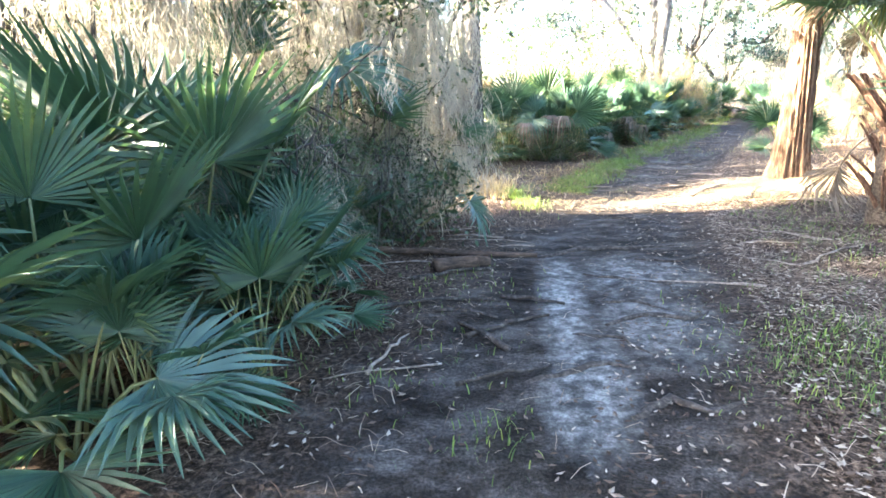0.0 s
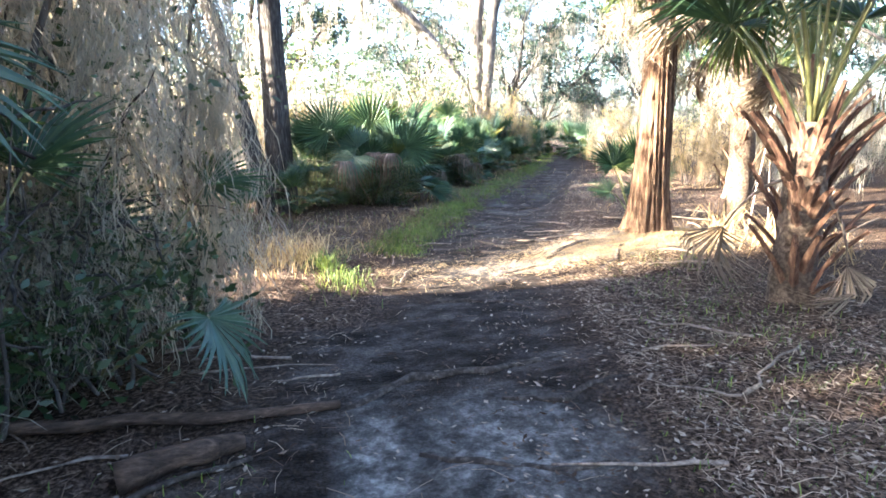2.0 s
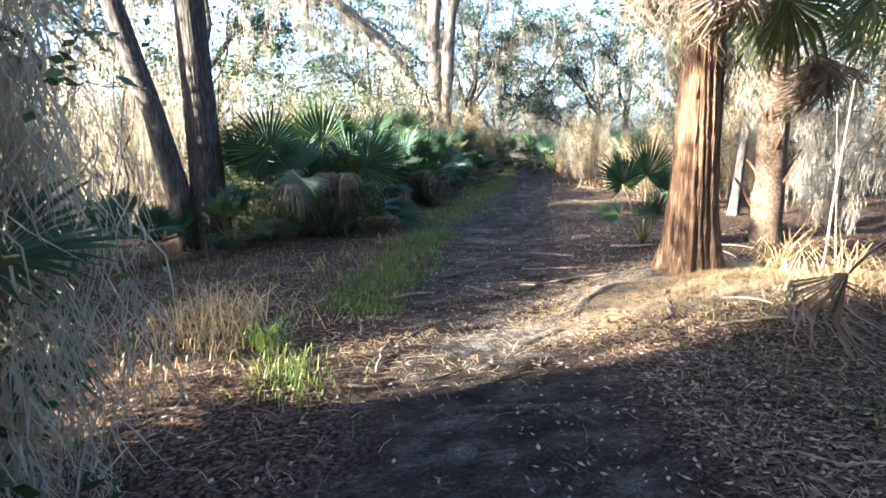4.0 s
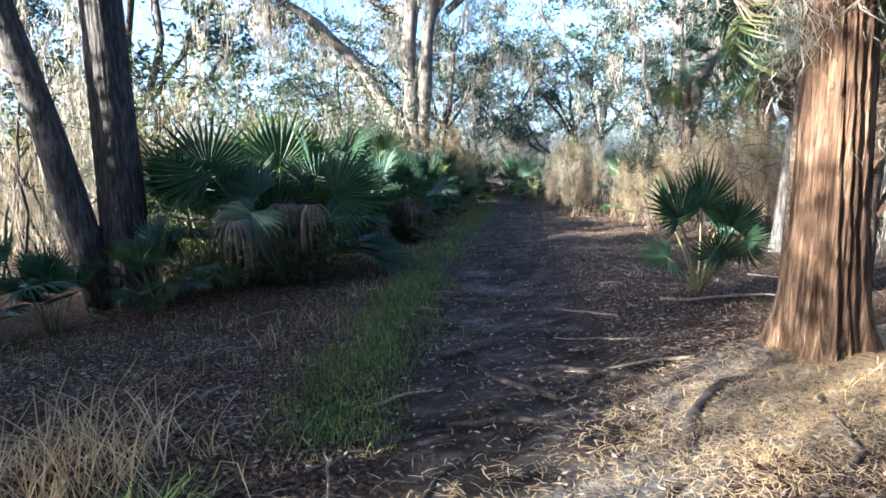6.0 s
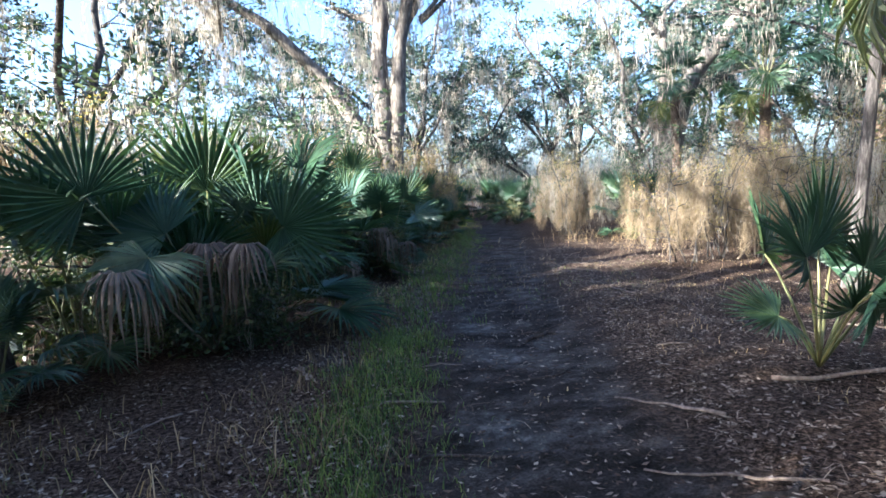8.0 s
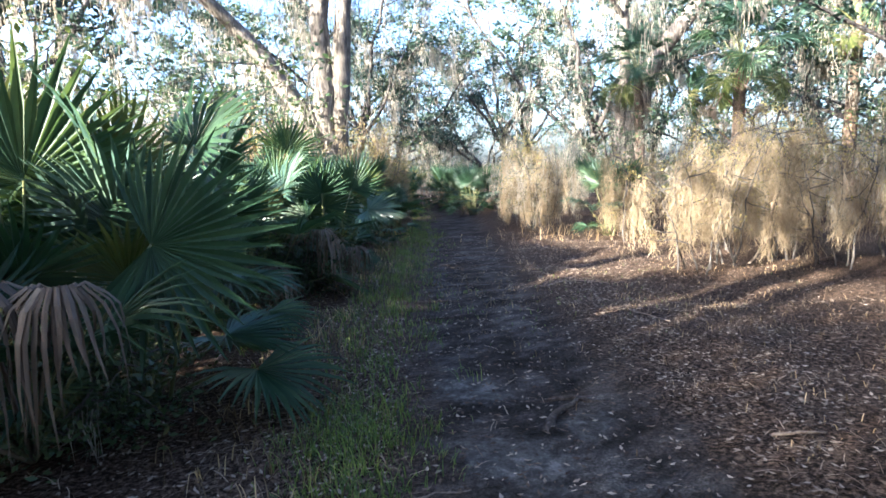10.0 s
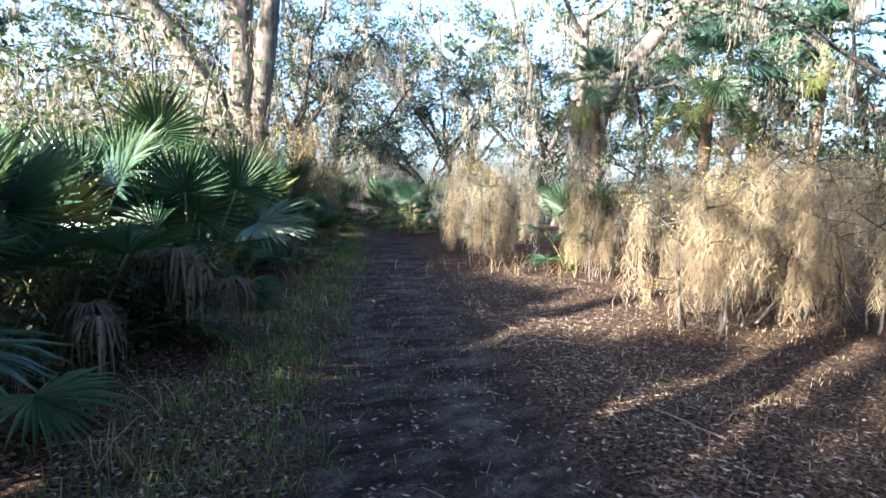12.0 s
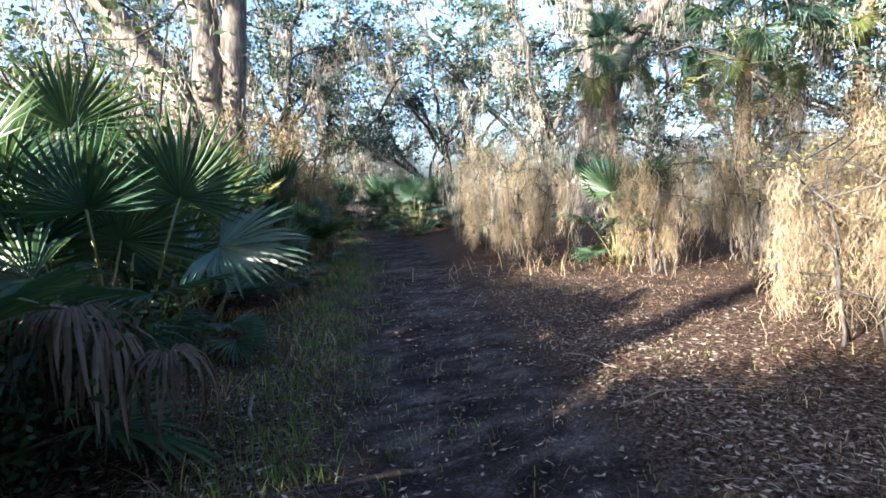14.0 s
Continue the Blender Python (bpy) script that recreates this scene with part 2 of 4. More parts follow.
def build_ground():
    xs, ys = axis(-3, 13, 0.11, 1500), axis(-0.5, 19, 0.11, 1500)
    X, Y = np.meshgrid(xs, ys)
    x, y = X.ravel(), Y.ravel()
    near = (np.abs(x) < 60) & (np.abs(y) < 80)
    z = np.full(x.shape, -0.12)
    ts = np.full(x.shape, 99.0)
    ts[near] = trail_side(x[near], y[near])
    z[near] = height(x[near], y[near])
    nx, ny = len(xs), len(ys)
    F = [(j * nx + i, j * nx + i + 1, (j + 1) * nx + i + 1, (j + 1) * nx + i) for j in range(ny - 1) for i in range(nx - 1)]
    me = mesh("ground", np.stack([x, y, z], 1).tolist(), F, M_GROUND)
    a = me.attributes.new("trail", "FLOAT", "POINT")
    # left of the trail, up to y 6.3, the soil mask reaches nearly twice as far
    a.data.foreach_set("value", np.clip((1.15 - np.abs(np.where((ts < 0) & (y < 6.3), ts * 0.55, ts))) / 0.75, 0, 1).astype(np.float32))
    s = np.zeros(x.shape)
    # (5.3, 7.85) and (3.4, 7.7) paint the sun strip's brightness as pale sand
    for cx, cy, rx, ry, rot, w in ((0.98, 3.9, 0.20, 1.3, -10, 1.1), (0.82, 2.5, 0.26, 0.7, -15, 1.1), (1.7, 4.4, 0.8, 0.7, 0, 0.85), (1.5, 3.3, 0.6, 0.8, -10, 0.8), (5.3, 7.85, 1.3, 0.6, -5, 1.4), (3.4, 7.7, 1.3, 0.3, 3, 0.8),
                                   (5.4, 12.9, 0.35, 0.5, 30, 0.72), (4.95, 11.9, 0.4, 0.6, 10, 0.68), (4.1, 10.6, 0.4, 0.6, 0, 0.66), (5.6, 12.0, 0.5, 0.35, 20, 0.6), (9.4, 18.1, 0.5, 0.4, 0, 0.6), (2.2, 6.2, 0.5, 0.5, 0, 0.5)):
        c, q = math.cos(radians(rot)), math.sin(radians(rot))
        u, v = (x - cx) * c + (y - cy) * q, -(x - cx) * q + (y - cy) * c
        s = np.maximum(s, w * np.clip(1.3 - np.sqrt((u / rx) ** 2 + (v / ry) ** 2) * 0.75, 0, 1))
    a = me.attributes.new("sand", "FLOAT", "POINT")
    a.data.foreach_set("value", s.astype(np.float32))
    thing("ground", "forest floor of dark soil, sand and brown leaf litter with a worn trail, coloured lighter along the sunlit strip", "ground", me=me, kind="structure")


build_ground()


# ---- palms ----
def fan_leaf(name, seed, R, blades, arc, cup, droop, split, mat, limp=0.0):
    """A fan leaf: folded blades from one point, joined near it, free at their tips. Grows along +Y, faces +Z."""
    rnd = random.Random(seed)
    V, F = [], []
    half = radians(arc) / 2
    for i in range(blades):
        a0 = -half + 2 * half * i / blades
        a1 = -half + 2 * half * (i + 1) / blades
        am = (a0 + a1) / 2 + rnd.uniform(-0.01, 0.01)
        side = abs(am) / half
        L = R * (1 - 0.30 * side ** 2) * rnd.uniform(0.88, 1.05)
        dr = droop * rnd.uniform(0.5, 1.6) + limp * (0.6 + 0.4 * side)
        twist = rnd.uniform(-0.02, 0.02)
        split_at = min(0.62, split + rnd.uniform(0.10, 0.17))
        stations = ((0.02, 1.0), (split_at, 1.0), (split_at + (1 - split_at) * 0.55, 0.52), (1.0, 0.03))
        b = len(V)
        for k, (s, w) in enumerate(stations):
            r = L * s
            wid = min(L * s, L * split_at) * (a1 - a0) / 2 * w + 0.001
            for e in (-1, 0, 1):
                aa = am + (twist * s)
                x, y = r * math.sin(aa) + e * wid * math.cos(aa), r * math.cos(aa) - e * wid * math.sin(aa)
                z = cup * abs(math.sin(aa)) * r - dr * R * max(0, s - 0.25) ** 2 * 1.6 + (0.0 if e else -wid * 0.95)
                shrink = 1 - 0.35 * dr * max(0, s - 0.3)
                V.append((x * shrink, y * shrink, z))
        for k in range(len(stations) - 1):
            p = b + 3 * k
            F += [(p, p + 1, p + 4, p + 3), (p + 1, p + 2, p + 5, p + 4)]
    return mesh(name, V, F, mat, smooth=False)


def hanging_leaf(name, seed, blades, arc, reach, drop, mat):
    """A withered fan: blades arch out from the petiole's end and hang straight down."""
    rnd = random.Random(seed)
    V, F = [], []
    for i in range(blades):
        a = radians(arc) * ((i + 0.5) / blades - 0.5) + rnd.uniform(-0.06, 0.06)
        r, d, w = reach * rnd.uniform(0.55, 1.15), drop * rnd.uniform(0.4, 1.15), rnd.uniform(0.006, 0.014)
        tw, sw = rnd.uniform(-0.9, 0.9), rnd.gauss(0, 0.035)
        c, s = math.sin(a), math.cos(a)
        b = len(V)
        for f, g, k in ((0.04, 0.0, 0.3), (0.45, 0.03, 0.9), (0.8, -0.07, 1.0), (1.0, -0.30, 0.9), (1.08, -0.65, 0.6), (1.05, -1.0, 0.08)):
            z = g * d if g < 0 else g
            for e in (-1, 0, 1):
                q = a + tw * max(0, -g)
                V.append((c * r * f + e * w * k * math.cos(q) + sw * g * g, s * r * f - e * w * k * math.sin(q) + sw * g, z - (0.006 if e else 0.0)))
        for k in range(5):
            q = b + 3 * k
            F += [(q, q + 1, q + 4, q + 3), (q + 1, q + 2, q + 5, q + 4)]
    return mesh(name, V, F, mat, smooth=False)


def petiole_curve(L, tilt, bend, n=5):
    p, a = Vector((0, 0, 0)), radians(tilt)
    pts = [p.copy()]
    for i in range(n):
        p = p + Vector((0, math.sin(a), math.cos(a))) * (L / n)
        pts.append(p.copy())
        a += radians(bend) / n
    return pts, a


def petiole(name, L, tilt, bend, w, mat):
    pts, a = petiole_curve(L, tilt, bend)
    V, F = [], []
    tube(V, F, pts, [w * (1.6 - 0.9 * i / (len(pts) - 1)) for i in range(len(pts))], 5)
    return mesh(name, V, F, mat), pts[-1], a


FRONDS = {}


def frond_kind(key, L, tilt, bend, leaf, lift, w=0.009, mat=None):
    """A frond type: petiole mesh, leaf mesh and where the leaf sits on it. lift: degrees that the leaf turns further outward."""
    me, end, a = petiole("petiole", L, tilt, bend, w, mat or M_PET)
    ang = math.degrees(a) + lift
    m = Matrix.Translation(end) @ pose(0, 0, 0, 90 - ang)
    FRONDS[key] = (me, leaf, m)


G = [fan_leaf("fan_leaf", 10 + i, R, n, arc, cup, dr, sp, M_FAN) for i, (R, n, arc, cup, dr, sp) in enumerate((
    (0.62, 30, 230, 0.25, 0.10, 0.36), (0.56, 28, 200, 0.40, 0.18, 0.38), (0.68, 32, 250, 0.15, 0.06, 0.38), (0.60, 30, 220, 0.32, 0.28, 0.35)))]
GP = [fan_leaf("fan_leaf", 20 + i, R, n, arc, cup, dr, sp, M_FANPALE) for i, (R, n, arc, cup, dr, sp) in enumerate((
    (0.62, 28, 220, 0.3, 0.2, 0.40), (0.70, 30, 240, 0.2, 0.3, 0.42)))]
GY = [fan_leaf("fan_leaf", 31, 0.6, 26, 190, 0.4, 0.15, 0.4, M_FANYEL)]
GD = [fan_leaf("dead_leaf", 40 + i, R, 17, arc, 0.5, 0.35, 0.3, M_FANDEAD, 0.3) for i, (R, arc) in enumerate(((0.62, 78), (0.56, 62)))]
HANG = [hanging_leaf("dead_leaf", 70, 30, 260, 0.20, 0.5, M_FANDEAD), hanging_leaf("dead_leaf", 71, 26, 230, 0.17, 0.42, M_FANDEAD)]
BIG = [fan_leaf("fan_leaf", 50 + i, R, 38, arc, cup, dr, 0.42, mt) for i, (R, arc, cup, dr, mt) in enumerate((
    (0.95, 250, 0.35, 0.35, M_FANPALE), (0.9, 230, 0.5, 0.5, M_FAN), (0.85, 220, 0.45, 0.6, M_FANYEL)))]
BIGD = [fan_leaf("dead_leaf", 60 + i, 0.8, 26, 130, 1.1, 0.5, 0.3, M_FANDEAD, 0.4) for i in range(2)]
for i, (L, tilt, bend, lf, lift) in enumerate(((1.15, 5, 10, G[0], 2), (1.2, 14, 14, G[2], 4), (1.0, 22, 20, G[1], 12), (0.9, 34, 26, G[3], 20), (0.8, 46, 30, G[0], 25),
                                               (1.25, 9, 10, GP[0], 0), (1.0, 30, 25, GP[1], 20), (1.1, 14, 14, GY[0], 4), (0.7, 58, 25, G[1], 25), (0.9, 20, 18, G[2], 35))):
    frond_kind(i, L, tilt, bend, lf, lift)
frond_kind("d0", 0.65, 28, 40, HANG[0], 22, mat=M_FANDEAD)
frond_kind("d1", 0.7, 40, 40, HANG[1], 10, mat=M_FANDEAD)
for i, (L, tilt, bend, lf, lift) in enumerate(((1.3, 8, 14, BIG[0], 6), (1.35, 24, 22, BIG[1], 15), (1.3, 42, 30, BIG[0], 30), (1.2, 62, 35, BIG[1], 40), (1.15, 82, 40, BIG[2], 40))):
    frond_kind("b%d" % i, L, tilt, bend, lf, lift, 0.014)
for i in range(2):
    frond_kind("bd%d" % i, 0.9, 105 + 18 * i, 50, BIGD[i], 15, 0.012, M_FANDEAD)


def add_frond(parent, key, az, s=1.0, at=(0, 0, 0), tip=0.0):
    me, leaf, m = FRONDS[key]
    f = part("frond", me, parent, Matrix.Translation(at) @ pose(0, 0, 0, 0, 0, az) @ pose(0, 0, 0, -tip) @ Matrix.Scale(s, 4))
    part("dead_leaf" if leaf.name.startswith("dead") else "fan_leaf", leaf, f, m)
    return f


def palmetto(seed, n=14, size=1.0, dead=2, yellow=1, keys=(0, 0, 1, 1, 2, 2, 3, 4, 5, 5, 6, 8, 9), label=""):
    rnd = random.Random(seed)
    ob = thing("saw_palmetto", label or "green saw palmetto clump with fan leaves and dead skirt", "palmetto", "palmettos along the trail")
    for i in range(n):
        k = rnd.choice(keys)
        add_frond(ob, k, i * 360 / n * 2.4 + rnd.uniform(-25, 25), size * rnd.uniform(0.75, 1.12), (rnd.uniform(-.16, .16), rnd.uniform(-.16, .16), 0), rnd.uniform(-8, 8))
    for i in range(yellow):
        add_frond(ob, 7, rnd.uniform(0, 360), size * rnd.uniform(0.8, 1.0), (0, 0, 0), rnd.uniform(-8, 12))
    for i in range(dead):
        add_frond(ob, rnd.choice(("d0", "d1")), rnd.uniform(0, 360), size * rnd.uniform(0.8, 1.1), (0, 0, 0))
    return ob


PALMETTOS = [palmetto(100 + i, 16 + i % 4, 1.0, (1, 0, 0, 1, 0, 2)[i], i % 2) for i in range(6)]
_used = set()


def place(ob, x, y, rz=0.0, s=1.0, dz=-0.02, tilt=0.0, label=""):
    """Stand a prototype (first use) or a copy of it on the ground."""
    m = pose(x, y, gz(x, y) + dz, tilt, 0, rz)
    if ob.name in _used:
        c = copy_thing(ob, m)
    else:
        _used.add(ob.name)
        ob.matrix_basis = m
        c = ob
    c.scale = (s, s, s)
    if label:
        tagged(c, label)
    return c


# ---- trees, moss, shrubs ----
def moss_bunch(V, F, rnd, at, length, strands, spread, width, curl=0.0, seg=2):
    """A hanging festoon: short curly strands strung down a wandering axis, thinning towards its end."""
    ax, ay = rnd.gauss(0, 0.10), rnd.gauss(0, 0.10)
    length = max(length, 0.15)
    for _ in range(strands):
        t0 = rnd.random() ** 1.15 * 0.95
        sp = spread * (1.15 - t0)
        x, y = at[0] + ax * t0 * length + rnd.gauss(0, sp), at[1] + ay * t0 * length + rnd.gauss(0, sp)
        z = at[2] - t0 * length + rnd.uniform(-0.06, 0.06)
        L = min(0.22 + 0.22 * length, length) * rnd.uniform(0.35, 1.0)
        L *= 1 - 0.6 * curl
        a, n, b = rnd.uniform(0, math.pi), 3 if curl and width < 0.006 and seg > 1 else seg, len(V)
        for k in range(n + 1):
            s = k / n
            w = width * (1 - 0.85 * s * s) * rnd.uniform(0.4, 1.6)
            a += rnd.uniform(-1.1, 1.1)
            x += rnd.gauss(0, (0.10 + 0.16 * curl) * L)
            y += rnd.gauss(0, (0.10 + 0.16 * curl) * L)
            V += [(x - w * math.cos(a), y - w * math.sin(a), z - L * s), (x + w * math.cos(a), y + w * math.sin(a), z - L * s)]
        for k in range(n):
            p = b + 2 * k
            F.append((p, p + 1, p + 3, p + 2))


def leaf_cloud(V, F, rnd, at, n, spread, size):
    for _ in range(n):
        c = Vector((at[0] + rnd.gauss(0, spread), at[1] + rnd.gauss(0, spread), at[2] + rnd.gauss(0, spread * 0.55)))
        d = Vector((rnd.gauss(0, 1), rnd.gauss(0, 1), rnd.gauss(0, 0.6))).normalized()
        u = d.orthogonal().normalized()
        u = (Matrix.Rotation(rnd.uniform(0, 6.28), 3, d) @ u)
        L = size * rnd.uniform(0.6, 1.3)
        b = len(V)
        V += [c - d * L, c + u * L * 0.46, c + d * L, c - u * L * 0.46]
        F.append((b, b + 1, b + 2, b + 3))


def oak(seed, H=13.0, r=0.32, lean=(0.5, 0.2), fork=3.5, limbs=5, leaf_n=40, leaf=0.092, moss=120, moss_len=1.5, strands=40, mossw=0.013, mat=None, label="", low=False, spread=0.55):
    """A live oak: tapered crooked trunk, limbs with branches, leaf clumps and hanging moss."""
    rnd = random.Random(seed)
    ob = thing("live_oak", label or "grey live oak with twisting limbs draped in spanish moss", "tree", "oaks of the wood")
    mat = mat or M_OAKFAR
    V, F = [], []
    top = Vector((lean[0] * fork, lean[1] * fork, fork))
    tp = bent(rnd, (0, 0, -0.15), top, 9, 0.10)
    tube(V, F, tp, [r * (1.0 + 0.55 * max(0, 1 - i / 1.6)) * (1 - 0.028 * i) for i in range(10)], 14, True, 0.05, rnd)
    part("trunk", mesh("trunk", V, F, mat), ob)
    LV, LF, MV, MF = [], [], [], []
    ends, hang = [], []
    for li in range(limbs):
        az = 6.283 * li / limbs + rnd.uniform(-0.5, 0.5)
        el = rnd.uniform(0.45, 1.2) if li else 1.35
        L = (H - fork) * rnd.uniform(0.7, 1.0)
        s0 = tp[-1 - (li % 3 if li else 0)]
        d = Vector((math.cos(az) * math.cos(el) * spread * 1.8, math.sin(az) * math.cos(el) * spread * 1.8, math.sin(el)))
        e = s0 + d * L
        V, F = [], []
        pts = bent(rnd, s0, e, 9, 0.28)
        r0 = r * rnd.uniform(0.38, 0.58)
        tube(V, F, pts, [r0 * (1 - 0.082 * i) for i in range(10)], 8, True, 0.08, rnd)
        for bi in range(7):
            k = rnd.randint(3, 9)
            q = pts[k]
            a2 = az + rnd.uniform(-1.7, 1.7)
            b2 = rnd.uniform(0.8, 2.8)
            e2 = q + Vector((math.cos(a2) * b2, math.sin(a2) * b2, rnd.uniform(-0.2, 0.9) * b2))
            p2 = bent(rnd, q, e2, 5, 0.3)
            tube(V, F, p2, [r0 * 0.38 * (1 - 0.16 * i) for i in range(6)], 5, False)
            ends += [(p2[5], 0.42), (p2[4], 0.4), (p2[3], 0.32)]
            hang += p2[1:]
            for _ in range(2):
                q3 = p2[rnd.randint(2, 4)]
                e3 = q3 + Vector((rnd.uniform(-1, 1), rnd.uniform(-1, 1), rnd.uniform(-.3, .7))) * 0.9
                tube(V, F, [q3, q3.lerp(e3, 0.5) + Vector((0, 0, 0.08)), e3], [r0 * 0.16, r0 * 0.1, r0 * 0.03], 4, False)
                ends.append((e3, 0.32))
                hang.append(e3)
        hang += pts[4:]
        part("limb", mesh("limb", V, F, mat), ob)
    for c, sp in ends:
        if rnd.random() < 0.62:
            leaf_cloud(LV, LF, rnd, c, int(leaf_n * 1.5), sp * 0.85, leaf * 1.15)
    for _ in range(moss):
        p = rnd.choice(hang)
        moss_bunch(MV, MF, rnd, p, moss_len * rnd.uniform(0.3, 1.4), strands, 0.13, mossw, 0.25, 1)
    part("crown", mesh("crown", LV, LF, M_OAKLEAF, False), ob)
    part("spanish_moss", mesh("spanish_moss", MV, MF, M_MOSS, False), ob, None, "grey hanging spanish moss")
    return ob


def mossy_shrub(seed, H=3.2, stems=5, reach=1.3, moss=60, moss_len=0.9, strands=38, leaf_n=10, mossw=0.0065, label="", leaf=0.032, mspread=0.10, clear=0.4, curl=0.0, mossmat=None, leafmat=None):
    """Thin crooked stems that arch over under curtains of moss."""
    rnd = random.Random(seed)
    ob = thing("mossy_shrub", label or "thin grey shrub hung with curtains of spanish moss", "shrub", "moss-hung shrubs")
    LV, LF, MV, MF = [], [], [], []
    hang = []
    for si in range(stems):
        V, F = [], []
        az = 6.283 * si / stems + rnd.uniform(-0.6, 0.6)
        b = Vector((rnd.uniform(-.25, .25), rnd.uniform(-.25, .25), -0.08))
        e = Vector((math.cos(az) * reach * rnd.uniform(0.5, 1), math.sin(az) * reach * rnd.uniform(0.5, 1), H * rnd.uniform(0.7, 1.0)))
        pts = bent(rnd, b, e, 8, 0.3)
        tube(V, F, pts, [0.028 * min(1, H / 3.4) * (1 - 0.09 * i) for i in range(9)], 6, False, 0.1, rnd)
        for _ in range(6):
            q = pts[rnd.randint(3, 8)]
            a2 = rnd.uniform(0, 6.283)
            L2 = rnd.uniform(0.5, 1.1) * reach * 0.8
            p2 = bent(rnd, q, q + Vector((math.cos(a2) * L2, math.sin(a2) * L2, rnd.uniform(-0.35, 0.35))), 4, 0.3)
            tube(V, F, p2, [0.011, 0.009, 0.007, 0.005, 0.002], 4, False)
            hang += p2[1:]
            leaf_cloud(LV, LF, rnd, p2[-1], leaf_n, 5 * leaf, leaf)
            leaf_cloud(LV, LF, rnd, p2[2], leaf_n, 5 * leaf, leaf)
        hang += pts[4:]
        part("stem", mesh("stem", V, F, M_OAKFAR), ob)
    for _ in range(moss):
        p = rnd.choice(hang)
        moss_bunch(MV, MF, rnd, p, min(moss_len * rnd.uniform(0.4, 1.4), max(0.2, p.z - clear * rnd.uniform(0.5, 1.6))), strands, mspread, mossw, curl)
    part("leaves", mesh("leaves", LV, LF, leafmat or M_SHRUBLEAF, False), ob)
    part("spanish_moss", mesh("spanish_moss", MV, MF, mossmat or M_MOSS, False), ob, None, "long hanging spanish moss")
    return ob


OAKS = [oak(1, 13, 0.22, (0.15, 0.1), 4.0, 5), oak(2, 15, 0.26, (-0.2, 0.1), 3.0, 6), oak(3, 11, 0.18, (0.35, -0.2), 4.5, 4, moss=100), oak(4, 14, 0.21, (0.05, 0.3), 5.5, 5)]
SHRUBS = [mossy_shrub(11), mossy_shrub(12, 3.8, 4, 1.5, 52, 1.3), mossy_shrub(13, 2.6, 6, 1.2, 46, 0.9), mossy_shrub(14, 4.5, 5, 1.6, 56, 1.6)]


def ridged_trunk(name, label, x, y, H, r, flare, ridges, depth, mat, lean=(0, 0), seed=0, bow=0.0):
    """A big trunk with furrowed, stringy bark."""
    rnd = random.Random(seed)
    n, rows = 84, 46
    ph = [rnd.uniform(0, 6.28) for _ in range(8)]
    V, F = [], []
    for j in range(rows):
        s = j / (rows - 1)
        z = -0.2 + (H + 0.2) * s ** 1.25
        f = 1 + flare * math.exp(-max(z, 0) / 0.35)
        for i in range(n):
            a = 2 * math.pi * i / n
            tw = a + 0.10 * z + 0.06 * math.sin(1.3 * z + ph[0])
            g = abs(math.sin(ridges / 2 * tw + ph[1] + 0.5 * math.sin(0.9 * z + ph[2]))) ** 0.6
            g2 = math.sin(ridges * 1.7 * tw + ph[3] + 0.8 * math.sin(1.7 * z + ph[4]))
            but = math.sin(4 * a + ph[5]) * 0.10 * (0.35 + 1.2 * math.exp(-max(z, 0) / 0.5))
            rr = r * (1 - 0.05 * z) * f * (1 + but + depth * (g - 0.6) + depth * 0.35 * g2)
            V.append((rr * math.cos(a) + lean[0] * z + bow * math.sin(z * 0.8), rr * math.sin(a) + lean[1] * z, z))
    for j in range(rows - 1):
        for i in range(n):
            a, b = j * n + i, j * n + (i + 1) % n
            F.append((a, b, b + n, a + n))
    F.append(tuple(range((rows - 1) * n, rows * n)))
    ob = thing(name, label, "tree", at=pose(x, y, gz(x, y)))
    part("trunk", mesh("trunk", V, F, mat), ob)
    return ob, rnd


def crown_on(ob, rnd, base, n, L, r0, mat, moss=70, leaf_n=40, mlen=1.2, leafmat=None):
    LV, LF, MV, MF = [], [], [], []
    for i in range(n):
        V, F = [], []
        az = 6.283 * i / n + rnd.uniform(-.4, .4)
        s0 = Vector(base) - Vector((0, 0, rnd.uniform(0, 1.4)))
        e = s0 + Vector((math.cos(az) * L * 0.8, math.sin(az) * L * 0.8, L * rnd.uniform(0.25, 0.9)))
        pts = bent(rnd, s0, e, 8, 0.25)
        tube(V, F, pts, [r0 * (1 - 0.1 * k) for k in range(9)], 7, False, 0.05, rnd)
        hang = pts[3:]
        for _ in range(6):
            q = pts[rnd.randint(3, 8)]
            p2 = bent(rnd, q, q + Vector((rnd.uniform(-1.5, 1.5), rnd.uniform(-1.5, 1.5), rnd.uniform(-.4, .8))), 4, 0.3)
            tube(V, F, p2, [r0 * .35, r0 * .28, r0 * .2, r0 * .12, r0 * .04], 5, False)
            hang = hang + p2[1:]
            for q2 in p2[2:]:
                leaf_cloud(LV, LF, rnd, q2, leaf_n, 0.4, 0.06)
        part("limb", mesh("limb", V, F, mat), ob)
        for _ in range(moss // n):
            moss_bunch(MV, MF, rnd, rnd.choice(hang), mlen * rnd.uniform(.5, 1.3), 14, 0.09, 0.008)
    part("crown", mesh("crown", LV, LF, leafmat or M_OAKLEAF, False), ob)
    part("spanish_moss", mesh("spanish_moss", MV, MF, M_MOSS, False), ob, None, "grey hanging spanish moss")


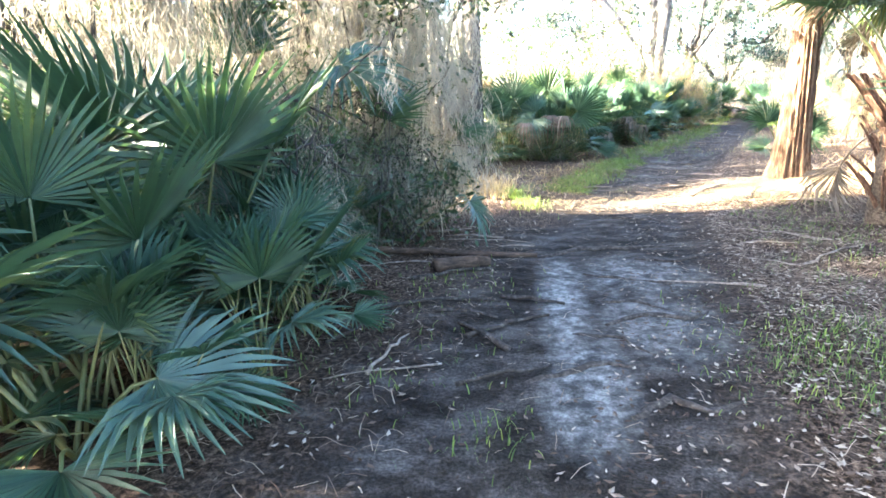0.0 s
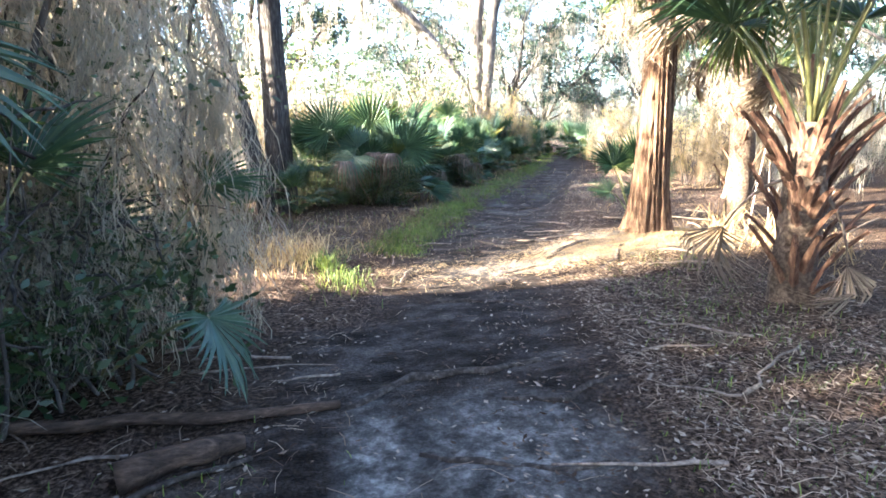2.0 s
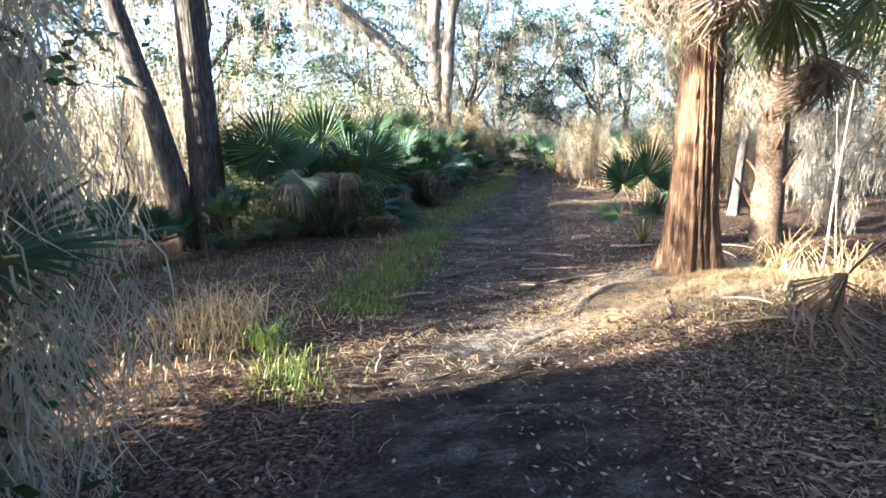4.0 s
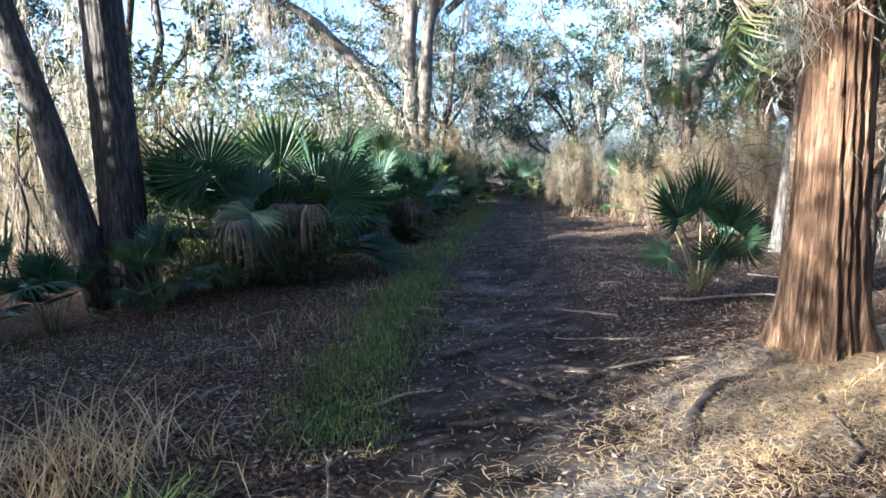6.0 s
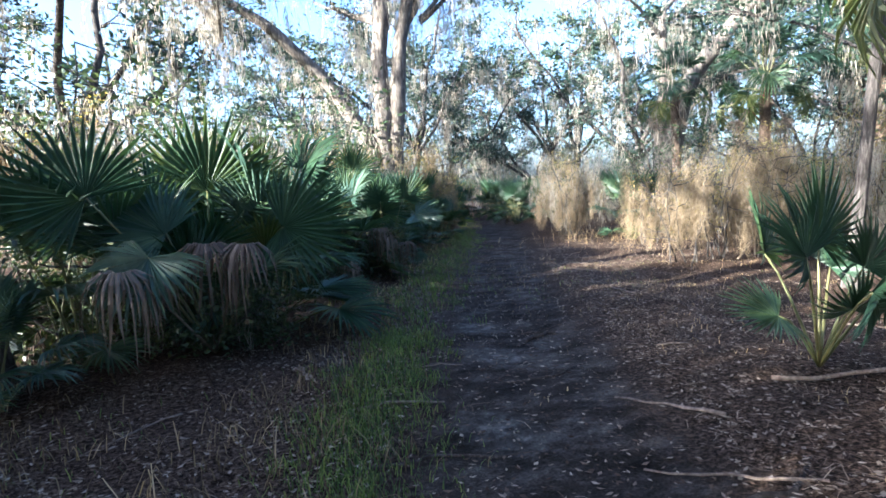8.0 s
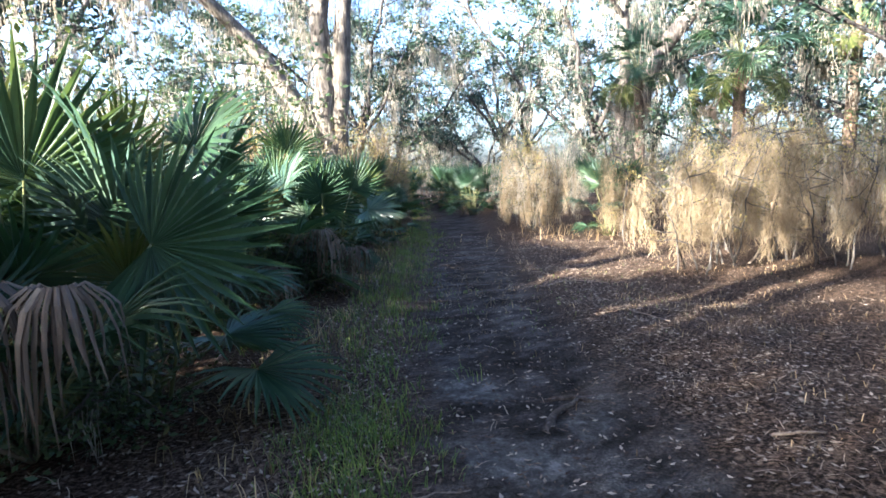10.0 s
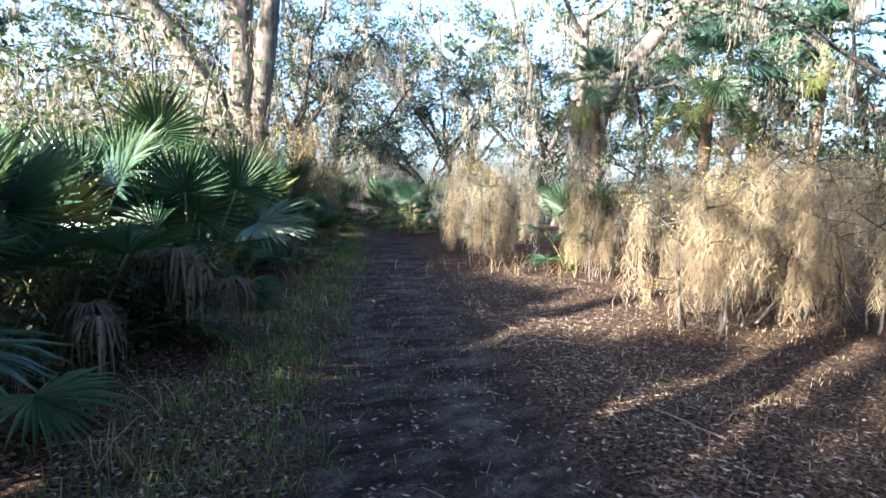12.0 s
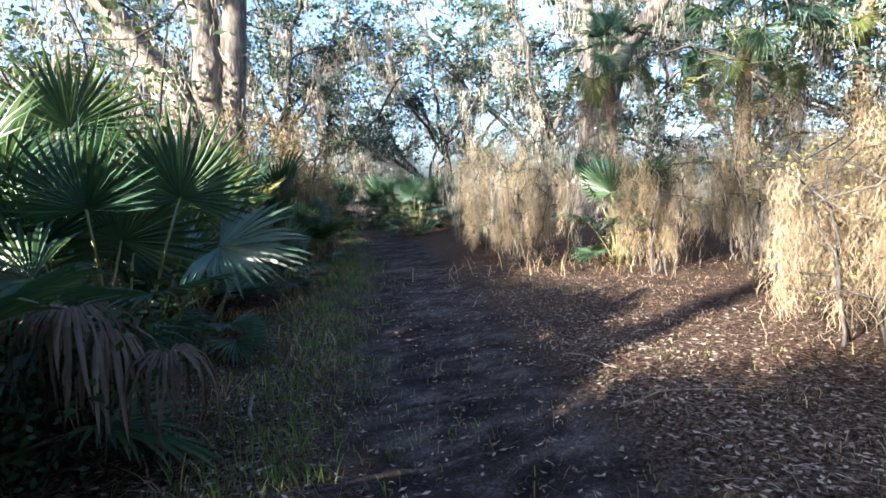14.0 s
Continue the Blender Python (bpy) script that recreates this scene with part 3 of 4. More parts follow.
# the cedar beside the sunlit strip
ced, crnd = ridged_trunk("cedar_tree", "old cedar with stringy furrowed reddish bark and flared base", 5.34, 8.08, 5.5, 0.188, 0.48, 21, 0.26, M_CEDAR, (0.012, 0.015), 5, 0.02)
crown_on(ced, crnd, (0.08, 0.1, 5.5), 4, 3.0, 0.10, M_CEDAR, 60, 40)
# the dark oak among the palmettos, with its thinner twin
oakl, ornd = ridged_trunk("dark_oak", "dark straight oak with furrowed grey bark beside palmettos", 1.0, 13.2, 6.5, 0.235, 0.34, 26, 0.09, M_OAK, (0.0, 0.03), 8)
V, F = [], []
tube(V, F, [(-0.25, 0, -0.1), (-0.42, -0.02, 0.9), (-0.62, 0, 2.0), (-0.95, 0.1, 3.4), (-1.5, 0.2, 5.2)], [0.2, 0.17, 0.15, 0.14, 0.11], 14, True, 0.05, ornd)
part("limb", mesh("limb", V, F, M_OAK), oakl)
crown_on(oakl, ornd, (0, 0.2, 6.5), 5, 4.0, 0.13, M_OAK, 80, 40)


# a slim trunk in the thin wood behind the palmetto
slim, srnd = ridged_trunk("slim_tree", "slim grey tree with thin mossy limbs in the open wood", 9.9, 11.4, 5.0, 0.075, 0.4, 14, 0.08, M_OAK, (0.05, -0.04), 9)
crown_on(slim, srnd, (0.25, -0.2, 5.0), 3, 2.6, 0.04, M_OAK, 40, 30)


def tree_row(spots, protos, seed, smin=0.85, smax=1.2):
    rnd = random.Random(seed)
    for i, (x, y) in enumerate(spots):
        place(protos[i % len(protos)], x, y, rnd.uniform(0, 360), rnd.uniform(smin, smax))


# slender grey oak at the first bend, many-stemmed oaks ahead, leaning oak across the glade
place(OAKS[2], -2.1, 5.9, 40, 0.9)


def stem_oak(label, x, y, stems, seed, mat, moss, mlen):
    """A big oak of several stems, each with its own crown."""
    rnd = random.Random(seed)
    ob = thing("live_oak", label, "tree", "oaks of the wood", pose(x, y, gz(x, y)))
    for pts, r, L in stems:
        V, F = [], []
        P = []
        for i in range(len(pts) - 1):
            P += [Vector(pts[i]).lerp(Vector(pts[i + 1]), k / 3) + Vector((rnd.uniform(-.13, .13), rnd.uniform(-.13, .13), 0)) for k in range(3)]
        P.append(Vector(pts[-1]))
        n = len(P) - 1
        tube(V, F, P, [r * (1 + 0.35 * max(0, 1 - i / 2)) * (1 - 0.5 * i / n) for i in range(n + 1)], 14, True, 0.13, rnd)
        part("stem", mesh("stem", V, F, mat), ob)
        MV, MF = [], []
        for q in P[4:]:
            for _ in range(5):
                moss_bunch(MV, MF, rnd, q + Vector((rnd.uniform(-1, 1) * r, rnd.uniform(-1, 1) * r, rnd.uniform(-.3, .3))), rnd.uniform(.5, 1.4), 12, 0.09, 0.009)
        part("spanish_moss", mesh("spanish_moss", MV, MF, M_MOSS, False), ob)
        crown_on(ob, rnd, pts[-1], 4, L, r * 0.4, mat, moss, 26, mlen)
    return ob


stem_oak("leaning grey oak with thick forked trunk hung with moss", 23.3, 25.2, [
    ([(0, 0, -.2), (0, 0, 2.2), (.42, -.35, 4.9), (1.3, -1.1, 6.8), (2.5, -2.1, 8.6), (4.2, -3.2, 9.8)], .48, 4.5), ([(0, .3, -.2), (-.1, .4, 2.5), (.2, .2, 5.5), (.1, .3, 9.0)], .32, 4.5)], 501, M_OAKSUNLIT, 90, 1.8)
stem_oak("many-stemmed oak with bark coloured pale as in sun and shaggy moss", 9.2, 24.1, [
    ([(0, 0, -.2), (.05, 0, 2.5), (.1, .1, 4.5), (.1, .2, 8.0)], .40, 4.2), ([(.25, -.1, -.2), (.4, -.1, 3.0), (.6, -.2, 6.0), (1.0, -.3, 8.6)], .30, 3.8),
    ([(-.2, .1, -.2), (-.35, .15, 2.6), (-1.3, .5, 4.6), (-2.8, 1.0, 6.2), (-4.4, 1.2, 7.2)], .25, 3.4), ([(.1, .3, -.2), (.2, .5, 3), (.9, .6, 6), (1.9, .9, 8.0)], .25, 3.6)], 502, M_OAKSUNLIT, 120, 1.8)
# the last four stand around the start, added unseen to cut overhead sky light
tree_row([(15.5, 36), (1, 31), (10, 42), (18, 41), (28, 38), (27, 31), (31, 28), (33, 21), (29, 17),
          (26, 12), (21, 8), (17, 2), (-5, 33), (-5.5, -1), (3.5, -3), (6.5, 0.4), (-7, 2)], OAKS, 77)
# a far ring of the same wood, open towards the low sun
ring = []
for i in range(30):
    a = 2 * math.pi * i / 30
    if 0.62 < i / 30 < 0.86:
        continue
    ring.append((10 + (52 + 9 * (i % 3)) * math.sin(a), 18 + (50 + 8 * (i % 2)) * math.cos(a)))
RINGOAK = [oak(61 + i, 14, 0.24, (0.1, 0), 3.0, 6, leaf_n=11, leaf=0.17, moss=50, moss_len=2.0, strands=10, mossw=0.035) for i in range(2)]
tree_row(ring + [(24, 2), (31, 8), (14, -5), (-14, 1), (-22, -14), (18, -18), (0, -26), (36, 33), (35, 44), (14, 50), (2, 44), (-10, 40), (40, 25), (38, 12)], RINGOAK, 78, 1.0, 1.4)

CURTAINS = [mossy_shrub(41, 3.6, 3, 0.6, 40, 1.6, 140, 30, 0.0034, 'slender dark shrub behind a curtain of grey moss', 0.032, 0.085, 0.2, 0.3), mossy_shrub(42, 4.0, 4, 0.8, 40, 1.8, 140, 36, 0.0034, 'leafy shrub wrapped in long grey moss curtains', 0.042, 0.085, 0.2, 0.3)]
# added west of the cedar so its crown shades the upper trunk
HIGH = mossy_shrub(43, 10.5, 3, 1.6, 70, 0.6, 30, 60, 0.010, 'slim young tree with high mossy crown, added to cast shade', 0.05, 0.16, 0.4)
place(HIGH, -3.2, 8.8)
# three more, added to keep sun off the tops of the moss curtains
for hx, hy, hr in ((-4.4, 3.6, 40), (-4.9, 4.9, 130), (-4.2, 5.6, 250)):
    place(HIGH, hx, hy, hr, 0.85)
tree_row([(0.12, 6.6), (-0.55, 6.2), (-0.85, 5.5), (-1.6, 4.8), (-2.2, 3.7)], CURTAINS, 30, 0.9, 1.1)
GOLDS = [mossy_shrub(81 + i, 1.8 + 0.2 * i, 5, 0.75, 17, 1.4, 190, 12, 0.0026, "low thin shrub with golden tufts of hanging moss", 0.018, 0.032, 0.35, 0.6, M_SUNMOSS, M_GOLDLEAF) for i in range(3)]
GOLDTALL = [mossy_shrub(86 + i, 3.4, 6, 1.2, 44, 1.5, 70, 30, 0.0062, "tall shrub smothered in golden hanging moss", 0.028, 0.06, 0.6, 0.6, M_SUNMOSS, M_GOLDLEAF) for i in range(2)]
THICK = [mossy_shrub(91 + i, 3.5, 7, 1.3, 26, 1.0, 34, 80, 0.009, "dense dark leafy shrub with strands of moss, added to shade the glade", 0.055, 0.10, 0.3) for i in range(2)]
# moss-hung shrubs: by the first bend, across the glade and through the wood on both sides
# (-1.4, 9.6) and the last two were also added to shade the ground eastward
tree_row([(-1.0, 11.9), (-1.4, 9.6), (-3.1, 5.5), (-0.7, 15.3), (-0.3, 16.4)], SHRUBS, 31, 0.8, 1.05)
tree_row([(13.6, 14.6), (15.3, 16.4), (17.2, 17.5), (12.9, 19.9), (13.6, 20.9), (14.4, 22.1),
          (17.6, 23.0), (15.4, 12.6), (13.2, 12.2), (17.5, 15), (18.5, 19), (10.8, 10.4), (12.3, 9.4), (9.6, 9.3), (9.6, 7.4), (8.9, 5.4)], SHRUBS, 32, 0.5, 0.68)
tree_row([(10.5, 14.25), (11.4, 14.2), (12.4, 13.9), (12.3, 13.2), (13.0, 15.2), (13.2, 17.3), (13.9, 18.0), (13.1, 20.3), (13.9, 21.1), (12.9, 19.6)], GOLDS, 35, 0.9, 1.05)
tree_row([(13.6, 12.7), (14.0, 15.0), (15.2, 16.8), (8.3, 22.9), (9.9, 22.8), (7.2, 23.6), (11.0, 24.6), (14.9, 22.3), (6.4, 24.6), (16.2, 24.0), (-0.6, 17.6), (1.3, 18.8), (3.2, 20.4), (-2.2, 18.0)], GOLDTALL, 38, 0.75, 1.0)
# added far to the west, out of view, as shade casters for the glade floor
tree_row([(-8.0, 10.7), (-8.4, 11.3), (-10.4, 10.9), (-7.4, 11.5)], THICK, 39, 1.45, 1.6)
FARS = [mossy_shrub(21 + i, 3.6, 6, 1.9, 46, 1.5, 34, 18, 0.009, "pale thicket hung with spanish moss, its western belt added for shade", 0.06, 0.16, 0.4, 0.5) for i in range(2)]
# the first ten form an added, mostly unseen belt that blocks the low sun
tree_row([(-5, 2), (-5.9, 9.75), (-5.0, 11.2), (-6, 12.6), (-6.4, 13.9), (-7.4, 3), (-7.8, 4.6), (-8, 10.9), (-7.6, 11.6), (-8.2, 13.2), (-1.6, 19.8), (0.5, 20.6), (2.3, 21.6), (4.2, 23.4), (6.3, 24.0), (7.9, 25.2), (7.2, 23.2), (1.8, 25.4)], FARS, 33, 1.0, 1.3)
TALL = [oak(6, 18, 0.21, (0.02, 0.03), 9.0, 6, leaf_n=34, moss=60, label="tall straight oak with high mossy crown, added in the west for shade"), oak(7, 17, 0.18, (-0.03, 0.02), 8.0, 5, leaf_n=34, moss=55, label="slim tall oak with high mossy crown, added in the west for shade")]
# added on the sun side; their crowns shade the glade shrubs and far canopy
tree_row([(-6.5, 9.6), (-9, 5.6), (-10, 16.2), (-10.5, 12.6), (-11, 19.0)], TALL, 36, 0.95, 1.1)
far_spots = []
fr = random.Random(91)
for i in range(46):
    a, d = radians(fr.uniform(-22, 100)), fr.uniform(19, 42)
    x, y = 3 + d * math.sin(a), 8 + d * math.cos(a)
    if abs(float(trail_side(x, y)[0])) > 2.6:
        far_spots.append((x, y))
tree_row(far_spots + [(22.5, 38.5), (24.5, 40), (26, 41.5), (21, 37)], FARS, 34, 0.6, 1.05)
LOW = [oak(51 + i, 9.5, 0.2, (0.1, 0.1), 1.6, 8, leaf_n=24, leaf=0.08, moss=110, moss_len=1.5, strands=26, mossw=0.016, spread=0.85, label="low spreading oak draped in pale moss") for i in range(2)]
tree_row([(13, 38), (21, 41), (25, 37), (27.5, 29.5), (29, 22), (26.5, 16), (20.5, 11.5), (22, 6)], LOW, 37, 0.85, 1.15)

# low dark bushes under the palmettos, added to deepen the shade there
BUSH = [mossy_shrub(71 + i, 0.8, 7, 0.55, 3, 0.3, 20, 38, 0.004, "low dark leafy bush filling the undergrowth to deepen its shade", 0.03, 0.05, 0.1) for i in range(2)]
for bu in BUSH:
    bu.name = "understory_bush"
tree_row([(2.4, 13.9), (1.7, 14.2), (5.6, 16.9), (-0.5, 6.0), (-0.9, 6.6), (-1.2, 5.4), (-1.7, 6.4), (-1.9, 5.1), (-2.4, 5.7), (-1.8, 6.9),
          (3.0, 13.6), (4.5, 16.2), (5.4, 17.3), (6.4, 19.1), (7.6, 20.6), (5.8, 17.4)], BUSH, 46, 0.8, 1.3)
# tangled low stems wrapped in moss under the curtains
TANGLE = [mossy_shrub(96 + i, 1.7, 9, 0.5, 16, 0.9, 100, 16, 0.003, "low tangle of dark stems wrapped in grey moss", 0.02, 0.07, 0.1, 0.7) for i in range(2)]
tree_row([(-0.35, 5.6), (-1.15, 4.5), (-1.75, 3.2), (-0.8, 5.1), (-0.95, 3.8)], TANGLE, 49, 0.8, 1.1)
# palmettos
tree_row([(1.75, 13.6), (3.4, 14.1), (3.5, 14.9), (2.5, 14.7), (4.3, 15.9), (5.0, 16.9), (5.5, 17.9), (4.6, 17.6), (6.3, 18.9), (7.2, 19.9), (6.2, 20.2), (8.1, 21.0), (7.4, 21.8), (9.1, 22.3),
          (10.2, 23.9), (9.3, 24.4), (11.4, 25.7), (12.7, 27.6), (14.1, 29.7), (13.2, 30), (15.6, 32), (17.0, 33.6)], PALMETTOS, 41, 0.95, 1.2)
tree_row([(1.6, 15.2), (2.4, 16.5), (3.2, 18.2), (4.6, 20.4), (6, 22.6), (8, 25), (10.5, 28), (12, 31.5)], PALMETTOS, 42, 0.9, 1.25)
tree_row([(3.9, 16.6), (6.9, 18.4), (6.6, 21.1), (8.6, 20.2), (9.8, 21.9), (10.9, 23.4), (12.2, 25.6), (5.3, 19.2), (3.6, 16.9), (13.6, 27.6)], PALMETTOS, 45, 0.6, 0.85)
tree_row([(13.6, 18.3), (19.9, 32.4), (21.2, 34.2), (22.4, 36.0), (20.5, 30.6), (18.3, 27.4), (24, 36)], PALMETTOS, 43, 0.85, 1.15)
tree_row([(-1.55, 3.1), (-2.2, 3.9), (-1.3, 4.4), (-2.9, 2.8), (-1.7, 2.2), (-2.3, 1.2), (-3.3, 4.8), (-2.0, 5.2), (-2.6, 2.0), (-1.5, 6.6), (-2.6, 6.4)], PALMETTOS, 44, 0.85, 1.2)


tree_row([(-1.0, 2.6), (-0.85, 3.3), (-1.3, 2.1), (-1.0, 4.6), (-1.6, 4.0), (-1.1, 3.6), (-1.9, 3.0), (-2.1, 2.2), (-2.5, 3.3), (1.25, 12.75), (0.35, 12.5), (-0.2, 12.2)], PALMETTOS, 47, 0.5, 0.72)
tree_row([(15.9, 26.4), (16.6, 27.5), (17.3, 28.7), (14.6, 29.8), (15.4, 30.8), (16.4, 31.6), (17.6, 30.4), (18.2, 31.8)], PALMETTOS, 48, 0.95, 1.25)
# ---- single large fronds that stand out ----
def frond_to(parent, base, hast, way, face, leaf, s=1.0, w=0.009, mat=None):
    """A frond whose petiole runs from base to hast; its fan grows along way and faces face."""
    o = Vector(parent.matrix_basis.translation)
    base, hast = Vector(base) - o, Vector(hast) - o
    mid = base.lerp(hast, 0.5) + Vector((0, 0, 0.06))
    V, F = [], []
    tube(V, F, [base, base.lerp(mid, 0.5), mid, mid.lerp(hast, 0.5) + Vector((0, 0, 0.03)), hast], [w * 1.6, w * 1.4, w * 1.2, w, w * 0.8], 5)
    f = part("frond", mesh("petiole", V, F, mat or M_PET), parent)
    Y = Vector(way).normalized()
    Z = Vector(face)
    Z = (Z - Y * Z.dot(Y)).normalized()
    X = Y.cross(Z)
    m = Matrix((X, Y, Z)).transposed().to_4x4()
    part("dead_leaf" if leaf.name.startswith("dead") else "fan_leaf", leaf, f, Matrix.Translation(hast) @ m @ Matrix.Scale(s, 4))


def bare_palmetto(x, y, label):
    return thing("saw_palmetto", label, "palmetto", "palmettos along the trail", pose(x, y, gz(x, y) - 0.02))


RT, FW = Vector((0.89, -0.45, 0)), Vector((0.45, 0.89, 0))
UP = Vector((0, 0, 1))
hero = bare_palmetto(2.8, 13.5, "large dark saw palmetto with upright fans and drooping dead leaves")
B = (2.8, 13.5, gz(2.8, 13.5))
for hx, hy, hz, wy, fc, lf, sc in ((1.92, 12.9, 1.42, UP * 0.75 - RT * 0.8, -FW + UP * 0.5 + RT * 0.3, G[2], 1.15), (2.9, 14.0, 1.45, UP + RT * 0.3, -FW + RT * 0.3, G[2], 1.35), (3.2, 14.0, 1.3, UP * 0.95 + RT * 0.45, -FW - RT * 0.5, G[1], 1.25),
                                   (3.45, 13.2, 1.08, RT - UP * 0.1 - FW * 0.1, -FW + UP * 0.35, G[2], 1.2), (3.85, 13.9, 1.65, UP * 0.8 + RT * 0.6, UP - FW * 0.6, G[3], 1.1), (2.45, 13.0, 1.1, UP * 0.5 - RT * 0.9, -FW + UP * 0.8, GP[0], 1.0),
                                   (2.3, 12.6, 0.95, -UP * 0.45 - RT * 0.25 - FW * 0.5, UP - FW, GP[1], 0.9), (2.35, 13.7, 1.3, UP - RT * 0.35, RT - FW * 0.4, G[1], 1.15), (2.75, 14.3, 1.5, UP + FW * 0.2, -FW, GY[0], 1.25),
                                   (3.4, 14.3, 1.5, UP * 0.8 + RT * 0.3, RT - FW * 0.4, GY[0], 1.1), (2.6, 13.2, 0.8, UP * 0.9 - FW * 0.4, RT - FW * 0.5, G[1], 1.0), (3.2, 13.1, 0.7, UP * 0.3 + RT * 0.8 - FW * 0.4, UP - FW * 0.5, G[3], 1.0),
                                   (2.2, 13.4, 0.7, -RT + UP * 0.2, UP - FW * 0.4, G[3], 1.0), (3.0, 13.0, 0.6, -FW * 0.6 + UP * 0.3 + RT * 0.3, UP, G[0], 0.85), (3.6, 13.7, 0.85, RT + UP * 0.25, UP - FW * 0.6, G[1], 1.1)):
    frond_to(hero, B, (hx, hy, hz), wy, fc, lf, sc)
for hx, hy, hz, lf, sc in ((2.72, 12.85, 0.98, HANG[0], 1.25), (3.02, 12.7, 0.96, HANG[1], 1.4), (2.1, 12.5, 0.85, HANG[0], 1.2), (2.4, 13.0, 0.7, HANG[1], 1.0)):
    frond_to(hero, B, (hx, hy, hz), -FW, UP, lf, sc, mat=M_FANDEAD)
right = bare_palmetto(6.5, 10.0, "green saw palmetto with stiff upright fans beside the trail")
B = (6.5, 10.0, gz(6.5, 10.0))
for hx, hy, hz, wy, fc, lf, sc in ((6.0, 9.85, 0.85, UP * 0.85 - RT * 0.55, -FW + RT * 0.8, G[1], 1.0), (6.62, 10.1, 0.9, UP + RT * 0.15, -FW + RT * 0.5, G[2], 0.95), (6.85, 9.9, 0.7, UP * 0.8 + RT * 0.5, -FW, G[1], 0.85),
                                   (6.3, 9.6, 0.62, -RT * 0.4 - UP * 0.5 - FW * 0.3, RT - FW * 0.6, G[1], 0.75), (6.7, 9.65, 0.6, RT * 0.3 - UP * 0.6 - FW * 0.3, -RT - FW * 0.5, G[3], 0.65), (7.0, 10.2, 0.65, UP * 0.3 + RT, UP - FW * 0.5, G[3], 0.8),
                                   (6.45, 10.4, 0.8, UP + FW * 0.3, -FW + RT, G[0], 0.9), (6.5, 9.8, 0.45, UP * 0.5 - FW * 0.4, -FW, G[3], 0.75), (6.15, 10.1, 0.4, -RT + UP * 0.2, UP - FW * 0.6, G[0], 0.7)):
    frond_to(right, B, (hx, hy, hz), wy, fc, lf, sc)
side = bare_palmetto(-1.5, 1.9, "low saw palmetto with arching pale green fan over the litter")
B = (-1.55, 1.9, gz(-1.55, 1.9))
frond_to(side, B, (-1.15, 1.9, 0.42), (0.9, -0.1, -0.12), (0, -0.35, 1), GP[0], 0.95)
frond_to(side, B, (-1.35, 1.55, 0.25), (0.5, -0.8, 0.0), (0, 0, 1), G[0], 0.8)
frond_to(side, B, (-1.7, 2.6, 0.75), (-0.2, 0.3, 0.9), (0.2, -1, 0), G[1], 1.0)
frond_to(side, B, (-2.0, 1.9, 0.6), (-0.6, 0.1, 0.5), (0.4, -1, 0.3), GP[1], 0.9)
tall = bare_palmetto(-1.0, 5.1, "tall saw palmetto with drooping pale fans under moss")
B = (-1.0, 5.1, gz(-1.0, 5.1))
frond_to(tall, B, (-0.75, 4.95, 1.8), (0.85, -0.2, -0.15), (0.1, -0.5, 1), GP[1], 1.1)
frond_to(tall, B, (-1.6, 4.7, 1.9), (-0.3, -0.3, 0.9), (0.2, -1, 0.2), GP[0], 1.2)
frond_to(tall, B, (-1.3, 4.6, 1.2), (-0.5, -0.6, 0.3), (0.1, -0.6, 1), G[2], 1.1)
frond_to(tall, B, (-0.4, 5.3, 1.3), (0.5, 0.3, 0.7), (-0.6, -1, 0.3), G[1], 1.0)
frond_to(tall, B, (-1.7, 5.6, 1.5), (-0.6, 0.2, 0.5), (0.3, -1, 0.3), G[0], 1.1)
bowed = bare_palmetto(-0.35, 5.7, "bowed saw palmetto with split drooping leaf at the trail edge")
B = (-0.35, 5.7, gz(-0.35, 5.7))
frond_to(bowed, B, (0.36, 5.14, 0.52), (0.42, -0.3, -0.85), (0.8, -0.2, 0.5), GP[0], 0.8)
frond_to(bowed, B, (0.3, 6.3, 1.1), (0.85, 0.1, 0.25), (-0.3, -0.6, 0.9), G[1], 0.9)
frond_to(bowed, B, (0.2, 6.5, 0.8), (0.7, 0.1, -0.4), (0.5, -0.4, 0.9), G[3], 0.9)
frond_to(bowed, B, (-0.5, 6.1, 0.9), (-0.1, 0.3, 0.9), (0.3, -1, 0), G[2], 0.9)
fans = bare_palmetto(6.0, 16.9, "dark saw palmetto with stiff upright star-shaped fans")
B = (6.0, 16.9, gz(6.0, 16.9))
for hx, hy, hz, wy, fc, lf, sc in ((6.35, 16.75, 1.24, UP + RT * 0.15, -FW + RT * 0.3, G[0], 0.95), (5.86, 16.6, 1.2, UP - RT * 0.1, -FW - RT * 0.2, G[1], 0.95), (6.1, 18.5, 1.8, UP * 0.9 + RT * 0.3, -FW + RT * 0.4, G[2], 1.0),
                                   (5.6, 17.6, 1.4, UP - RT * 0.5, -FW, G[3], 0.95), (6.5, 16.6, 0.95, RT * 0.8 - UP * 0.1 - FW * 0.3, UP - FW * 0.7, GP[0], 0.9), (5.6, 16.5, 0.9, -RT + UP * 0.15, UP - FW * 0.6, G[3], 1.0),
                                   (6.1, 16.5, 0.75, -FW + UP * 0.1, UP - FW * 0.4, G[0], 0.9), (6.6, 17.2, 1.15, UP * 0.7 + RT * 0.7, -FW + UP * 0.3, GY[0], 0.9), (6.2, 17.3, 0.9, UP + FW * 0.2, -FW, G[1], 1.0)):
    frond_to(fans, B, (hx, hy, hz), wy, fc, lf, sc)
skirt = bare_palmetto(5.85, 16.9, "dead brown palmetto with ragged hanging leaf skirt")
B = (5.85, 16.9, gz(5.85, 16.9))
